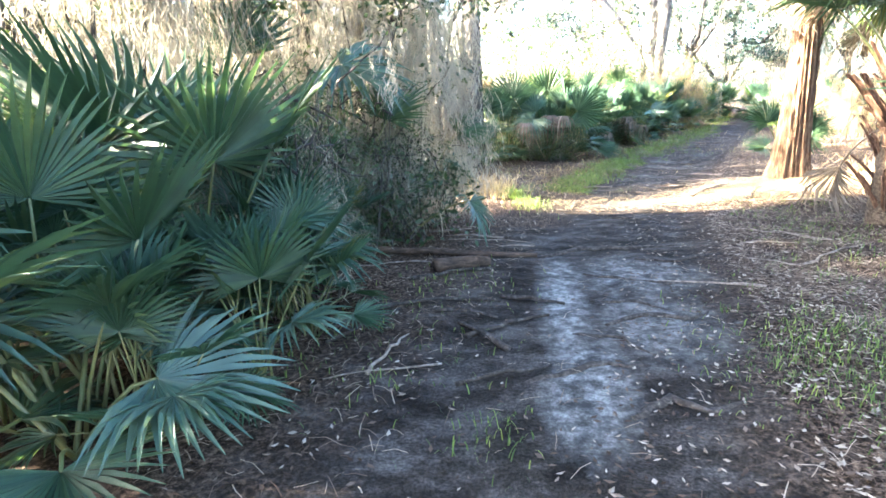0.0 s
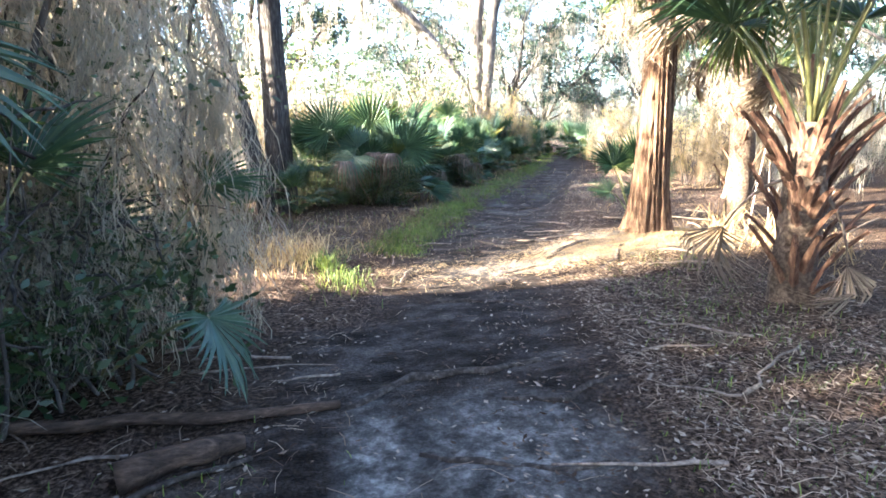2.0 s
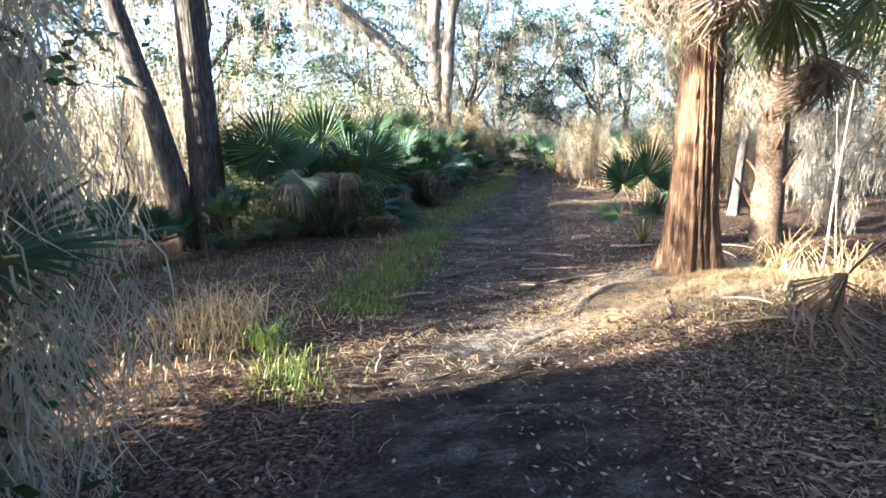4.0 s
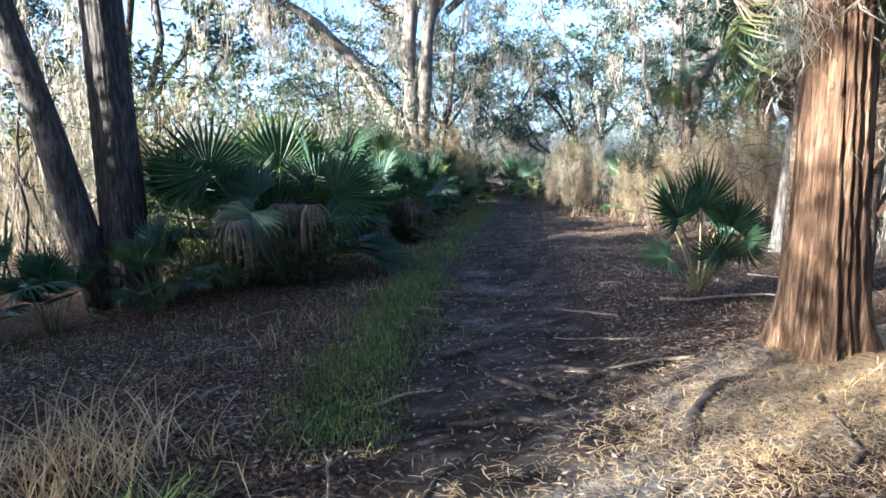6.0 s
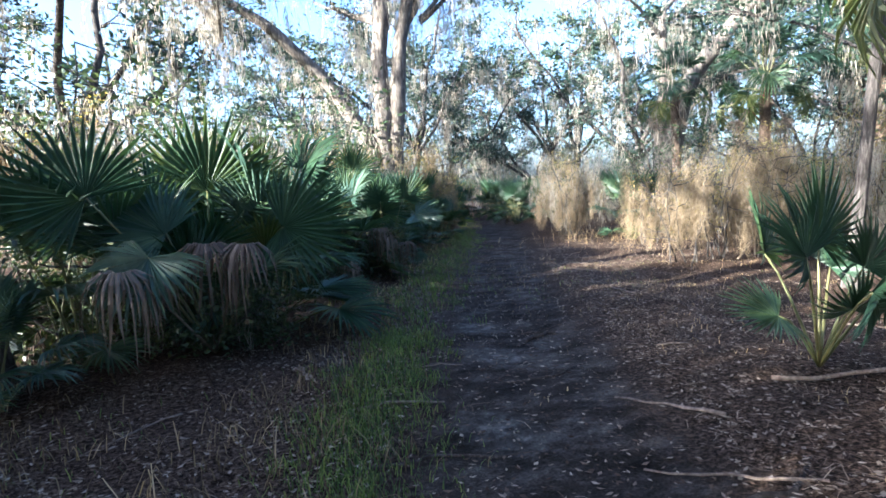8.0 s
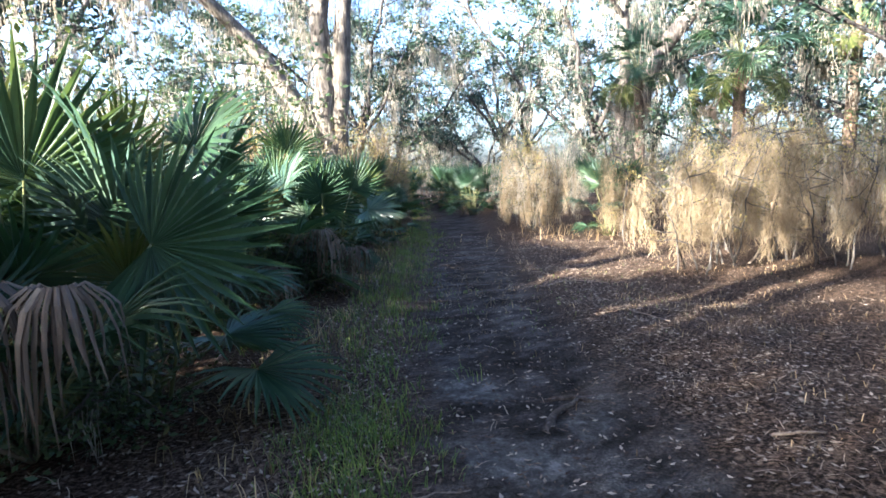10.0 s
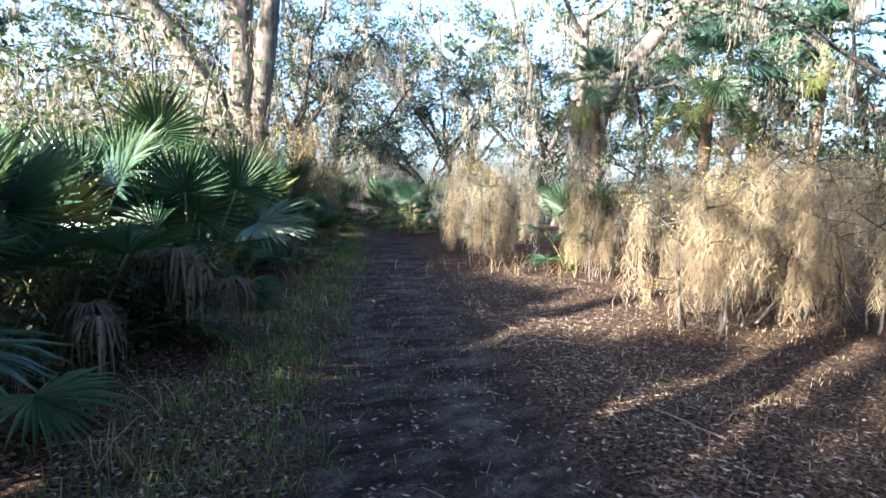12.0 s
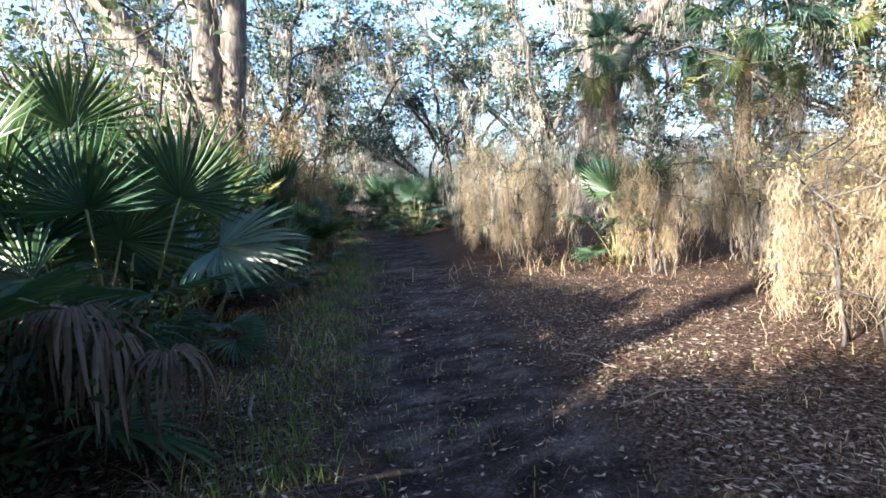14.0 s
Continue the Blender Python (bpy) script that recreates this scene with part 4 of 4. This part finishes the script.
for hx, hy, hz, wy, fc, lf, sc in ((5.72, 16.35, 0.75, -FW, UP, HANG[0], 1.1), (5.85, 16.3, 0.62, -FW + RT * 0.3, UP, HANG[1], 1.2), (6.05, 16.1, 0.52, -FW + RT, UP, HANG[0], 0.9),
                                   (5.6, 16.9, 0.65, -RT - FW * 0.5, UP, HANG[1], 1.2), (5.7, 17.2, 1.0, UP * 0.8 - RT * 0.3, -FW + RT * 0.4, G[1], 1.0), (6.1, 17.1, 1.0, UP + RT * 0.2, -FW, G[2], 1.0)):
    frond_to(skirt, B, (hx, hy, hz), wy, fc, lf, sc, mat=M_FANDEAD if lf in HANG else None)
dark = bare_palmetto(4.3, 3.0, "dark green palmetto leaning in over the trail side")
B = (4.3, 3.0, gz(4.3, 3.0))
frond_to(dark, B, (3.55, 3.40, 1.44), (-0.9, 0.3, 0.02), (0.1, -0.45, 1), G[2], 0.95)
frond_to(dark, B, (4.5, 3.1, 1.1), (0.6, -0.1, 0.4), (0.2, -0.6, 1), G[0], 0.9)
frond_to(dark, B, (4.5, 2.6, 1.0), (0.2, -0.7, 0.5), (0.2, 0.6, 1), G[1], 0.9)


# ---- cabbage palms ----
def boot_mesh(L, w):
    V, F = [], []
    for s, k, z in ((0, 1.0, 0), (0.35, 0.75, 0.02), (0.75, 0.45, 0.05), (1.0, 0.32, 0.09)):
        y = L * s
        V += [(-w * k, z - 0.010, y), (0, z + 0.022 * (1 - 0.5 * s), y), (w * k, z - 0.010, y), (0, z - 0.022, y)]
    for i in range(3):
        for q in range(4):
            a, b = i * 4 + q, i * 4 + (q + 1) % 4
            F.append((a, b, b + 4, a + 4))
    F.append((12, 13, 14, 15))
    return mesh("boot", V, F, M_BOOT, False)


BOOTS = [boot_mesh(0.4, 0.055), boot_mesh(0.62, 0.045), boot_mesh(0.3, 0.06)]


def cabbage_palm(x, y, H, r, fronds, dead, boots, seed, label, lean=(0, 0), s=1.0, moss=0, kinds=5):
    rnd = random.Random(seed)
    ob = thing("cabbage_palm", label, "palm tree", "cabbage palms", pose(x, y, gz(x, y)))
    V, F = [], []
    n = 14
    pts = [(lean[0] * H * (i / n) ** 1.3, lean[1] * H * (i / n) ** 1.3, -0.15 + (H + 0.15) * i / n) for i in range(n + 1)]
    tube(V, F, pts, [r * (1.15 - 0.2 * i / n + 0.05 * (i % 2)) for i in range(n + 1)], 16, True, 0.07, rnd)
    part("trunk", mesh("trunk", V, F, M_PALMBARK), ob)
    for i in range(boots):
        q = rnd.random() ** 0.8
        z = H * (0.0 + 0.98 * q)
        az = i * 137.5
        c = Vector((lean[0] * H * q ** 1.3, lean[1] * H * q ** 1.3, z))
        m = Matrix.Translation(c) @ pose(0, 0, 0, 0, 0, az) @ Matrix.Translation((0, r * 0.85, 0)) @ pose(0, 0, 0, -rnd.uniform(10, 36), 0, rnd.uniform(-12, 12)) @ Matrix.Scale(rnd.uniform(0.7, 1.2) * s, 4)
        part("boot", rnd.choice(BOOTS), ob, m)
    top = pts[-1]
    for i in range(fronds):
        k = i / max(1, fronds - 1)
        add_frond(ob, "b%d" % min(kinds - 1, int(k * kinds)), i * 137.5 + rnd.uniform(-15, 15), s * rnd.uniform(0.85, 1.1), (top[0], top[1], top[2] - 0.35 * k), rnd.uniform(-6, 6))
    for i in range(dead):
        add_frond(ob, "bd%d" % (i % 2), i * 137.5 * 1.3 + rnd.uniform(-20, 20), s * rnd.uniform(0.8, 1.15), (top[0], top[1], top[2] - 0.4), rnd.uniform(-8, 8))
    if moss:
        MV, MF = [], []
        for _ in range(moss):
            a = rnd.uniform(0, 6.28)
            moss_bunch(MV, MF, rnd, (top[0] + math.cos(a) * 0.3, top[1] + math.sin(a) * 0.3, H * rnd.uniform(.6, 1.05)), rnd.uniform(.5, 1.2), 60, .07, .0032, .6)
        part("spanish_moss", mesh("spanish_moss", MV, MF, M_MOSS, False), ob)
    return ob


cabbage_palm(4.8, 5.5, 1.45, 0.15, 13, 2, 80, 201, "young cabbage palm with reddish leaf boots on its short trunk", s=1.0, kinds=2)
cabbage_palm(8.15, 9.4, 3.4, 0.17, 18, 12, 20, 202, "cabbage palm with thick skirt of hanging dead fronds and moss", (-0.15, -0.1), 1.0, 30)
cabbage_palm(5.72, 8.5, 3.7, 0.085, 16, 8, 0, 203, "slim cabbage palm behind the cedar with drooping fronds", (-0.08, -0.06), 0.9, 24)
cabbage_palm(20.5, 19.0, 4.4, 0.17, 22, 5, 12, 204, "sunlit cabbage palm with round crown above mossy shrubs", (0, 0), 1.1)
cabbage_palm(24.5, 17.5, 6.0, 0.18, 20, 6, 10, 205, "tall cabbage palm at the far side of the glade", (0.05, 0), 1.1)
cabbage_palm(22.0, 23.5, 5.0, 0.17, 20, 4, 8, 206, "cabbage palm below the leaning oak", (0, 0.05), 1.0)


# ---- roots, logs, sticks ----
def stick(name, label, category, pts, r, mat, seed, taper=0.5, sides=7, crook=0.12, group="", sub=3):
    rnd = random.Random(seed)
    P = []
    for i in range(len(pts) - 1):
        a, b = pts[i], pts[i + 1]
        for k in range(sub):
            s = k / sub
            x, y = a[0] + (b[0] - a[0]) * s, a[1] + (b[1] - a[1]) * s
            j = 0 if (i == 0 and k == 0) else crook * math.dist(a[:2], b[:2]) / sub
            P.append((x + rnd.uniform(-j, j), y + rnd.uniform(-j, j), a[2] + (b[2] - a[2]) * s))
    P.append(pts[-1])
    o = P[len(P) // 2]
    oz = gz(o[0], o[1])
    loc = [(p[0] - o[0], p[1] - o[1], gz(p[0], p[1]) + p[2] - oz) for p in P]
    V, F = [], []
    n = len(loc) - 1
    tube(V, F, loc, [r * (1 - taper * i / n) * rnd.uniform(0.8, 1.2) for i in range(n + 1)], sides, True, 0.12, rnd)
    return thing(name, label, category, group, pose(o[0], o[1], oz), mesh(name, V, F, mat))


ROOTS = [([(2.0, 6.75), (2.35, 6.68), (2.7, 6.5), (2.9, 6.05)], .03), ([(1.0, 5.0), (1.5, 5.25), (2.1, 5.2), (2.75, 5.3)], .04), ([(1.3, 4.45), (1.55, 4.3), (1.75, 4.2)], .025),
         ([(1.72, 4.22), (1.9, 4.1), (2.3, 4.12)], .022), ([(1.83, 4.15), (2.0, 3.85)], .02), ([(2.9, 9.15), (3.15, 9.28), (3.45, 9.32)], .035), ([(3.5, 9.45), (3.5, 9.0), (3.6, 8.66), (3.75, 8.6)], .04),
         ([(3.6, 9.35), (4.0, 9.1), (4.22, 8.55), (4.4, 8.4)], .045), ([(2.85, 8.7), (3.2, 8.55), (3.75, 8.25)], .035), ([(3.1, 10.5), (3.6, 10.5), (4.2, 10.2)], .022), ([(3.78, 7.8), (4.1, 8.0), (4.35, 8.1), (4.8, 8.05)], .06),
         ([(5.35, 12.1), (5.5, 12.2), (5.85, 12.3), (6.0, 12.1)], .04), ([(5.6, 12.5), (5.85, 12.35), (6.05, 12.25)], .03), ([(0.5, 2.6), (0.9, 2.75), (1.3, 2.7)], .035), ([(0.9, 3.2), (1.2, 3.1), (1.35, 2.8)], .025),
         ([(2.2, 7.9), (2.7, 8.3), (3.0, 8.35)], .025), ([(3.0, 7.45), (3.5, 7.6), (4.0, 7.55)], .03), ([(4.6, 11.3), (5.1, 11.2), (5.6, 11.3)], .02), ([(7.6, 16.8), (8.2, 16.7), (8.9, 16.4)], .025),
         ([(1.15, 3.3), (1.4, 3.45), (1.75, 3.35), (2.0, 3.5)], .03), ([(1.25, 3.75), (1.5, 3.7), (1.7, 3.5)], .025), ([(1.9, 4.85), (2.2, 4.7), (2.55, 4.85), (2.9, 4.8)], .028), ([(0.95, 2.2), (1.2, 2.35), (1.35, 2.2), (1.6, 2.3)], .03),
         ([(1.7, 7.3), (2.2, 7.2), (2.6, 7.35)], .028), ([(2.0, 8.55), (2.5, 8.7), (3.0, 8.6)], .03), ([(2.3, 9.3), (2.8, 9.45), (3.3, 9.8)], .03), ([(3.3, 8.9), (3.9, 8.75), (4.4, 8.9), (4.8, 8.75)], .035), ([(4.3, 9.4), (4.7, 9.2), (5.2, 9.35)], .028),
         ([(4.85, 7.8), (4.6, 7.6), (4.35, 7.3), (4.0, 7.2)], .035), ([(5.9, 14.9), (6.5, 14.8), (7.1, 14.5)], .026), ([(6.3, 15.7), (6.9, 15.5), (7.6, 15.3)], .026), ([(7.0, 16.3), (7.7, 16.0), (8.3, 15.8)], .03),
         ([(8.1, 17.7), (8.9, 17.3), (9.5, 17.0)], .028), ([(9.1, 19.3), (9.8, 19.0), (10.6, 18.6)], .03), ([(8.6, 18.6), (9.4, 18.3), (10.2, 17.8)], .03), ([(9.7, 20.3), (10.5, 19.9), (11.2, 19.4)], .03), ([(10.7, 21.8), (11.6, 21.2), (12.2, 20.6)], .03)]
for i, (p, r) in enumerate(ROOTS):
    q = [(x, y, (0.2 if 0 < k < len(p) - 1 else -0.5) * r) for k, (x, y) in enumerate(p)]
    stick("tree_root", "dark worn tree root crossing the dirt trail", "root", q, r * 0.8, M_ROOT, 300 + i, 0.45, 8, 0.25, "roots across the trail", 4)
stick("fallen_log", "rotten reddish log lying beside the trail", "log", [(-1.5, 5.12, .03), (-0.6, 5.08, .05), (0.3, 4.98, .04), (1.0, 5.04, .02)], 0.045, M_LOG, 340, 0.45, 10, 0.12)
stick("mossy_log", "short mossy log piece lying on dark soil", "log", [(0.0, 4.55, .04), (0.25, 4.62, .06), (0.5, 4.72, .04)], 0.065, M_LOG, 339, 0.2, 10, 0.1)
stick("fallen_branch", "pale dead branch lying under the palmetto", "branch", [(6.0, 10.05, .02), (6.7, 9.65, .04), (7.4, 9.2, .05), (7.5, 9.05, .02)], 0.018, M_STICK, 341, 0.5)
stick("forked_stick", "bleached forked stick standing in the mossy shrubs", "branch", [(12.15, 14.02, -.03), (12.05, 13.97, .4), (11.7, 13.8, .75), (11.35, 13.65, .95)], 0.022, M_STICK, 342, 0.6)
stick("forked_stick", "bleached forked stick standing in the mossy shrubs", "branch", [(11.85, 14.2, -.03), (12.05, 13.97, .38), (12.3, 13.75, .62), (12.75, 13.5, .66)], 0.018, M_STICK, 343, 0.6)
for i, (p0, p1) in enumerate((((6.15, 7.3, -.03), (6.65, 7.5, 1.9)), ((6.85, 7.6, -.03), (6.75, 7.7, 1.7)), ((6.4, 6.9, -.03), (7.3, 7.4, 1.3)), ((6.1, 6.6, .02), (6.9, 6.3, .5)))):
    stick("leaning_stalk", "pale dry stalk leaning beside the cedar", "stick", [p0, ((p0[0] + p1[0]) / 2, (p0[1] + p1[1]) / 2, (p0[2] + p1[2]) / 2 + .04), p1], 0.014, M_STICK, 345 + i, .5, 6, .04, "stalks by the palm")
for i, (x, y, a, L, r) in enumerate(((0.2, 3.2, 0.5, 0.7, .02), (0.45, 3.0, 2.2, 0.5, .025), (-0.5, 3.7, 0.1, 1.0, .018), (-0.2, 4.3, 0.4, 0.8, .02), (-0.7, 3.1, 0.9, 0.7, .015), (0.1, 2.6, 0.3, 0.6, .015),
                                  (0.5, 3.9, -0.3, 0.5, .022), (-0.4, 2.7, 1.2, 0.6, .012), (0.0, 3.6, -0.2, 0.45, .015), (2.6, 3.9, 2.8, 0.8, .012), (3.2, 4.4, 0.4, 0.9, .012), (3.4, 3.2, 1.0, 1.1, .01), (3.9, 5.0, 2.4, 0.9, .012))):
    stick("fallen_twig", "dead twig lying on the leaf litter", "stick", [(x, y, .01), (x + math.cos(a) * L * .5, y + math.sin(a) * L * .5, .035), (x + math.cos(a) * L, y + math.sin(a) * L, .008)], r, M_STICK if r < 0.014 else M_ROOT, 600 + i, .5, 6, .22, "sticks on the floor")
rr = random.Random(9)
for i in range(120):
    x, y = rr.uniform(-1.4, 9), rr.uniform(1.5, 17)
    d = float(trail_side(x, y)[0])
    if abs(d) < 0.75 or abs(d) > 3.2:
        continue
    a, L = rr.uniform(0, 6.28), rr.uniform(0.25, 0.9)
    stick("dead_stick", "grey dead stick lying on the leaf litter", "stick", [(x, y, .012), (x + math.cos(a) * L * .5, y + math.sin(a) * L * .5, .03), (x + math.cos(a) * L, y + math.sin(a) * L, .01)],
          rr.uniform(.006, .016), M_STICK, 350 + i, .5, 5, .2, "sticks on the floor")


# ---- grass, litter ----
def scatter(name, label, category, make, spots, mat, seed):
    rnd = random.Random(seed)
    V, F = [], []
    xs, ys = np.array([s[0] for s in spots]), np.array([s[1] for s in spots])
    zs = np.concatenate([height(xs[i:i + 2000], ys[i:i + 2000]) for i in range(0, len(xs), 2000)])
    for s, z in zip(spots, zs):
        make(V, F, rnd, s, float(z))
    return thing(name, label, category, me=mesh(name, V, F, mat, False), kind="stuff")


def grass_blade(V, F, rnd, s, z):
    x, y, h = s[0], s[1], s[2] * rnd.uniform(0.5, 1.3)
    a, w = rnd.uniform(0, 6.28), rnd.uniform(0.0015, 0.0035) + h * 0.004
    lean = h * (rnd.uniform(0.2, 1.0) if h < 0.15 else rnd.uniform(0.5, 2.0))
    dx, dy = math.cos(a), math.sin(a)
    b = len(V)
    for k, (f, g, ww) in enumerate(((0, 0, 1), (0.3, 0.55, 0.9), (0.75, 0.9, 0.55), (1.25, 0.95 - 0.3 * lean / h, 0.05))):
        px, py, pz = x + dx * lean * f, y + dy * lean * f, z + h * g - 0.005
        V += [(px - dy * w * ww, py + dx * w * ww, pz), (px + dy * w * ww, py - dx * w * ww, pz)]
    for k in range(3):
        p = b + 2 * k
        F.append((p, p + 1, p + 3, p + 2))


def litter_leaf(V, F, rnd, s, z):
    x, y = s[0], s[1]
    a, L = rnd.uniform(0, 6.28), rnd.uniform(0.011, 0.028) * s[2]
    w = L * rnd.uniform(0.28, 0.5)
    c, q = math.cos(a), math.sin(a)
    z0 = z + rnd.uniform(0.003, 0.016)
    b = len(V)
    for u, v, h in ((-L, 0, rnd.uniform(0, .4) * L), (0, -w, rnd.uniform(0, .7) * w), (L, 0, rnd.uniform(0, .4) * L), (0, w, rnd.uniform(0, .7) * w)):
        V.append((x + u * c - v * q, y + u * q + v * c, z0 + h))
    F += [(b, b + 1, b + 2), (b, b + 2, b + 3)]


def straw(V, F, rnd, s, z):
    x, y = s[0], s[1]
    a, L, w = rnd.uniform(0, 6.28), rnd.uniform(0.015, 0.09) * s[2], rnd.uniform(0.0008, 0.0024)
    c, q = math.cos(a), math.sin(a)
    z0, k = z + rnd.uniform(0.004, 0.03), rnd.uniform(-.15, .15)
    b = len(V)
    for u, o, h in ((-L, 0, 0), (0, k * L, rnd.uniform(0, .25) * L), (L, 0, 0)):
        for e in (-w, w):
            v = o + e
            V.append((x + u * c - v * q, y + u * q + v * c, z0 + h))
    F += [(b, b + 1, b + 3, b + 2), (b + 2, b + 3, b + 5, b + 4)]


gr = random.Random(55)


def band(n, y0, y1, off, sd, h, clump=10, cs=0.07, side=-1):
    """Tufts that follow one edge of the trail."""
    out = []
    for _ in range(n):
        y = gr.uniform(y0, y1)
        i = int(np.argmin(np.abs(TR[:, 1] - y)))
        t = Vector((TR[min(i + 1, 399), 0] - TR[i - 1, 0], TR[min(i + 1, 399), 1] - TR[i - 1, 1])).normalized()
        o = off + gr.gauss(0, sd)
        cx, cy = TR[i, 0] + side * t.y * o, TR[i, 1] - side * t.x * o
        hh = h * gr.uniform(0.6, 1.3)
        out += [(cx + gr.gauss(0, cs), cy + gr.gauss(0, cs), hh) for _ in range(clump)]
    return out


def patch(n, x, y, sx, sy, h):
    return [(x + gr.gauss(0, sx), y + gr.gauss(0, sy), h) for _ in range(n)]


green = patch(420, 0.8, 11.4, .8, .7, .06) + patch(240, 3.4, 11.0, .35, .5, .06) + patch(200, 8.4, 14.4, 1.0, .8, .05) + band(800, 8.2, 12.5, 1.15, 0.2, 0.075) + band(700, 12.5, 23, 1.15, 0.3, 0.09) + band(160, 23, 32, 1.2, 0.3, 0.13) + patch(1800, 2.35, 2.4, .36, .5, .045) + band(260, 2.5, 8, 1.9, .4, .05, 6, .09, 1) + patch(260, 1.35, 7.6, .13, .3, .12) \
    + patch(150, 1.3, 8.3, .07, .07, .2) + patch(300, 5.2, 15.1, .5, .5, .1) + patch(60, 0.25, 2.1, .12, .16, .07) + patch(260, -0.5, 3.0, .45, .5, .06) + patch(120, 0.2, 4.2, .3, .3, .05)
scatter("green_grass", "short green grass growing along the trail edge", "grass", grass_blade, green, M_GRASS, 61)
withered = patch(420, 0.3, 10.6, .7, .8, .09) + patch(300, 1.4, 11.6, .45, .5, .10) + patch(160, 0.9, 9.9, .35, .4, .12) + patch(260, 3.1, 11.3, .4, .5, .09) + patch(520, 8.2, 12.6, 1.2, .9, .06) + patch(420, 7.6, 16.0, .7, .9, .07) \
    + band(330, 8, 22, 1.6, 0.35, 0.12, 7)
scatter("withered_grass", "withered brown grass and weeds among the leaf litter", "grass", grass_blade, withered, M_BROWNGRASS, 66)
dry = patch(380, 0.95, 9.0, .22, .24, .26) + patch(160, 0.75, 8.4, .25, .3, .12) + band(60, 8, 22, 1.7, 0.35, 0.14, 7) + band(70, 10.5, 20, 2.2, 0.8, 0.045, 8, 0.1, 1) + patch(110, 11.6, 13.7, .8, .3, .05) \
    + patch(800, 5.7, 7.7, .7, .32, .05) + patch(300, 14, 18.8, 1.3, .8, .25) + patch(200, 6.3, 6.9, .5, .4, .3) + patch(70, 6.2, 7.75, .07, .07, .42) + patch(50, 6.6, 7.3, .06, .06, .4)
scatter("dry_grass", "tufts of dry straw-coloured grass on the forest floor", "grass", grass_blade, dry, M_DRYGRASS, 62)
lit, stw = [], []
while len(lit) < 64000:
    y = gr.uniform(0.8, 21)
    i = int(np.argmin(np.abs(TR[:, 1] - y)))
    o = gr.gauss(0.3, 1.8)
    if abs(o) < 0.8 and gr.random() > 0.24:
        continue
    if o < 0 and y < 8 and gr.random() > 0.22:
        continue
    lit.append((TR[i, 0] + o, y - o * 0.55, 1.0))
while len(stw) < 11000:
    y = gr.uniform(0.8, 20)
    i = int(np.argmin(np.abs(TR[:, 1] - y)))
    o = gr.gauss(0.5, 1.9)
    if abs(o) < 0.8 and gr.random() > 0.08:
        continue
    stw.append((TR[i, 0] + o, y - o * 0.55, 1.0))
for _ in range(6000):
    lit.append((gr.gauss(0.2, 0.9), gr.gauss(10.6, 1.1), 1.0))
# dry straw, laid extra dense and pale so the sun strip reads brighter
pale = []
while len(pale) < 22000:
    x, y = gr.uniform(1.8, 7.4), gr.gauss(7.75, 0.34)
    if gr.random() < 0.10 + 0.90 * min(1, max(0, (x - 3.2) / 1.6)):
        pale.append((x, y, 0.62))
scatter("pale_straw", "pale dry straw and palm debris around the cedar foot, thickened to brighten the sunlit strip", "leaf litter", straw, pale, M_DRYGRASS, 65)
scatter("leaf_litter", "fallen brown and grey oak leaves on the soil", "leaf litter", litter_leaf, lit, M_LITTER, 63)
for _ in range(5000):
    x, y = gr.uniform(2.6, 5.6), gr.uniform(1.5, 7.2)
    if float(trail_side(x, y)[0]) > 0.9:
        stw.append((x, y, 1.1))
scatter("straw_litter", "reddish straw and twig debris on the soil", "leaf litter", straw, stw, M_STRAW, 64)
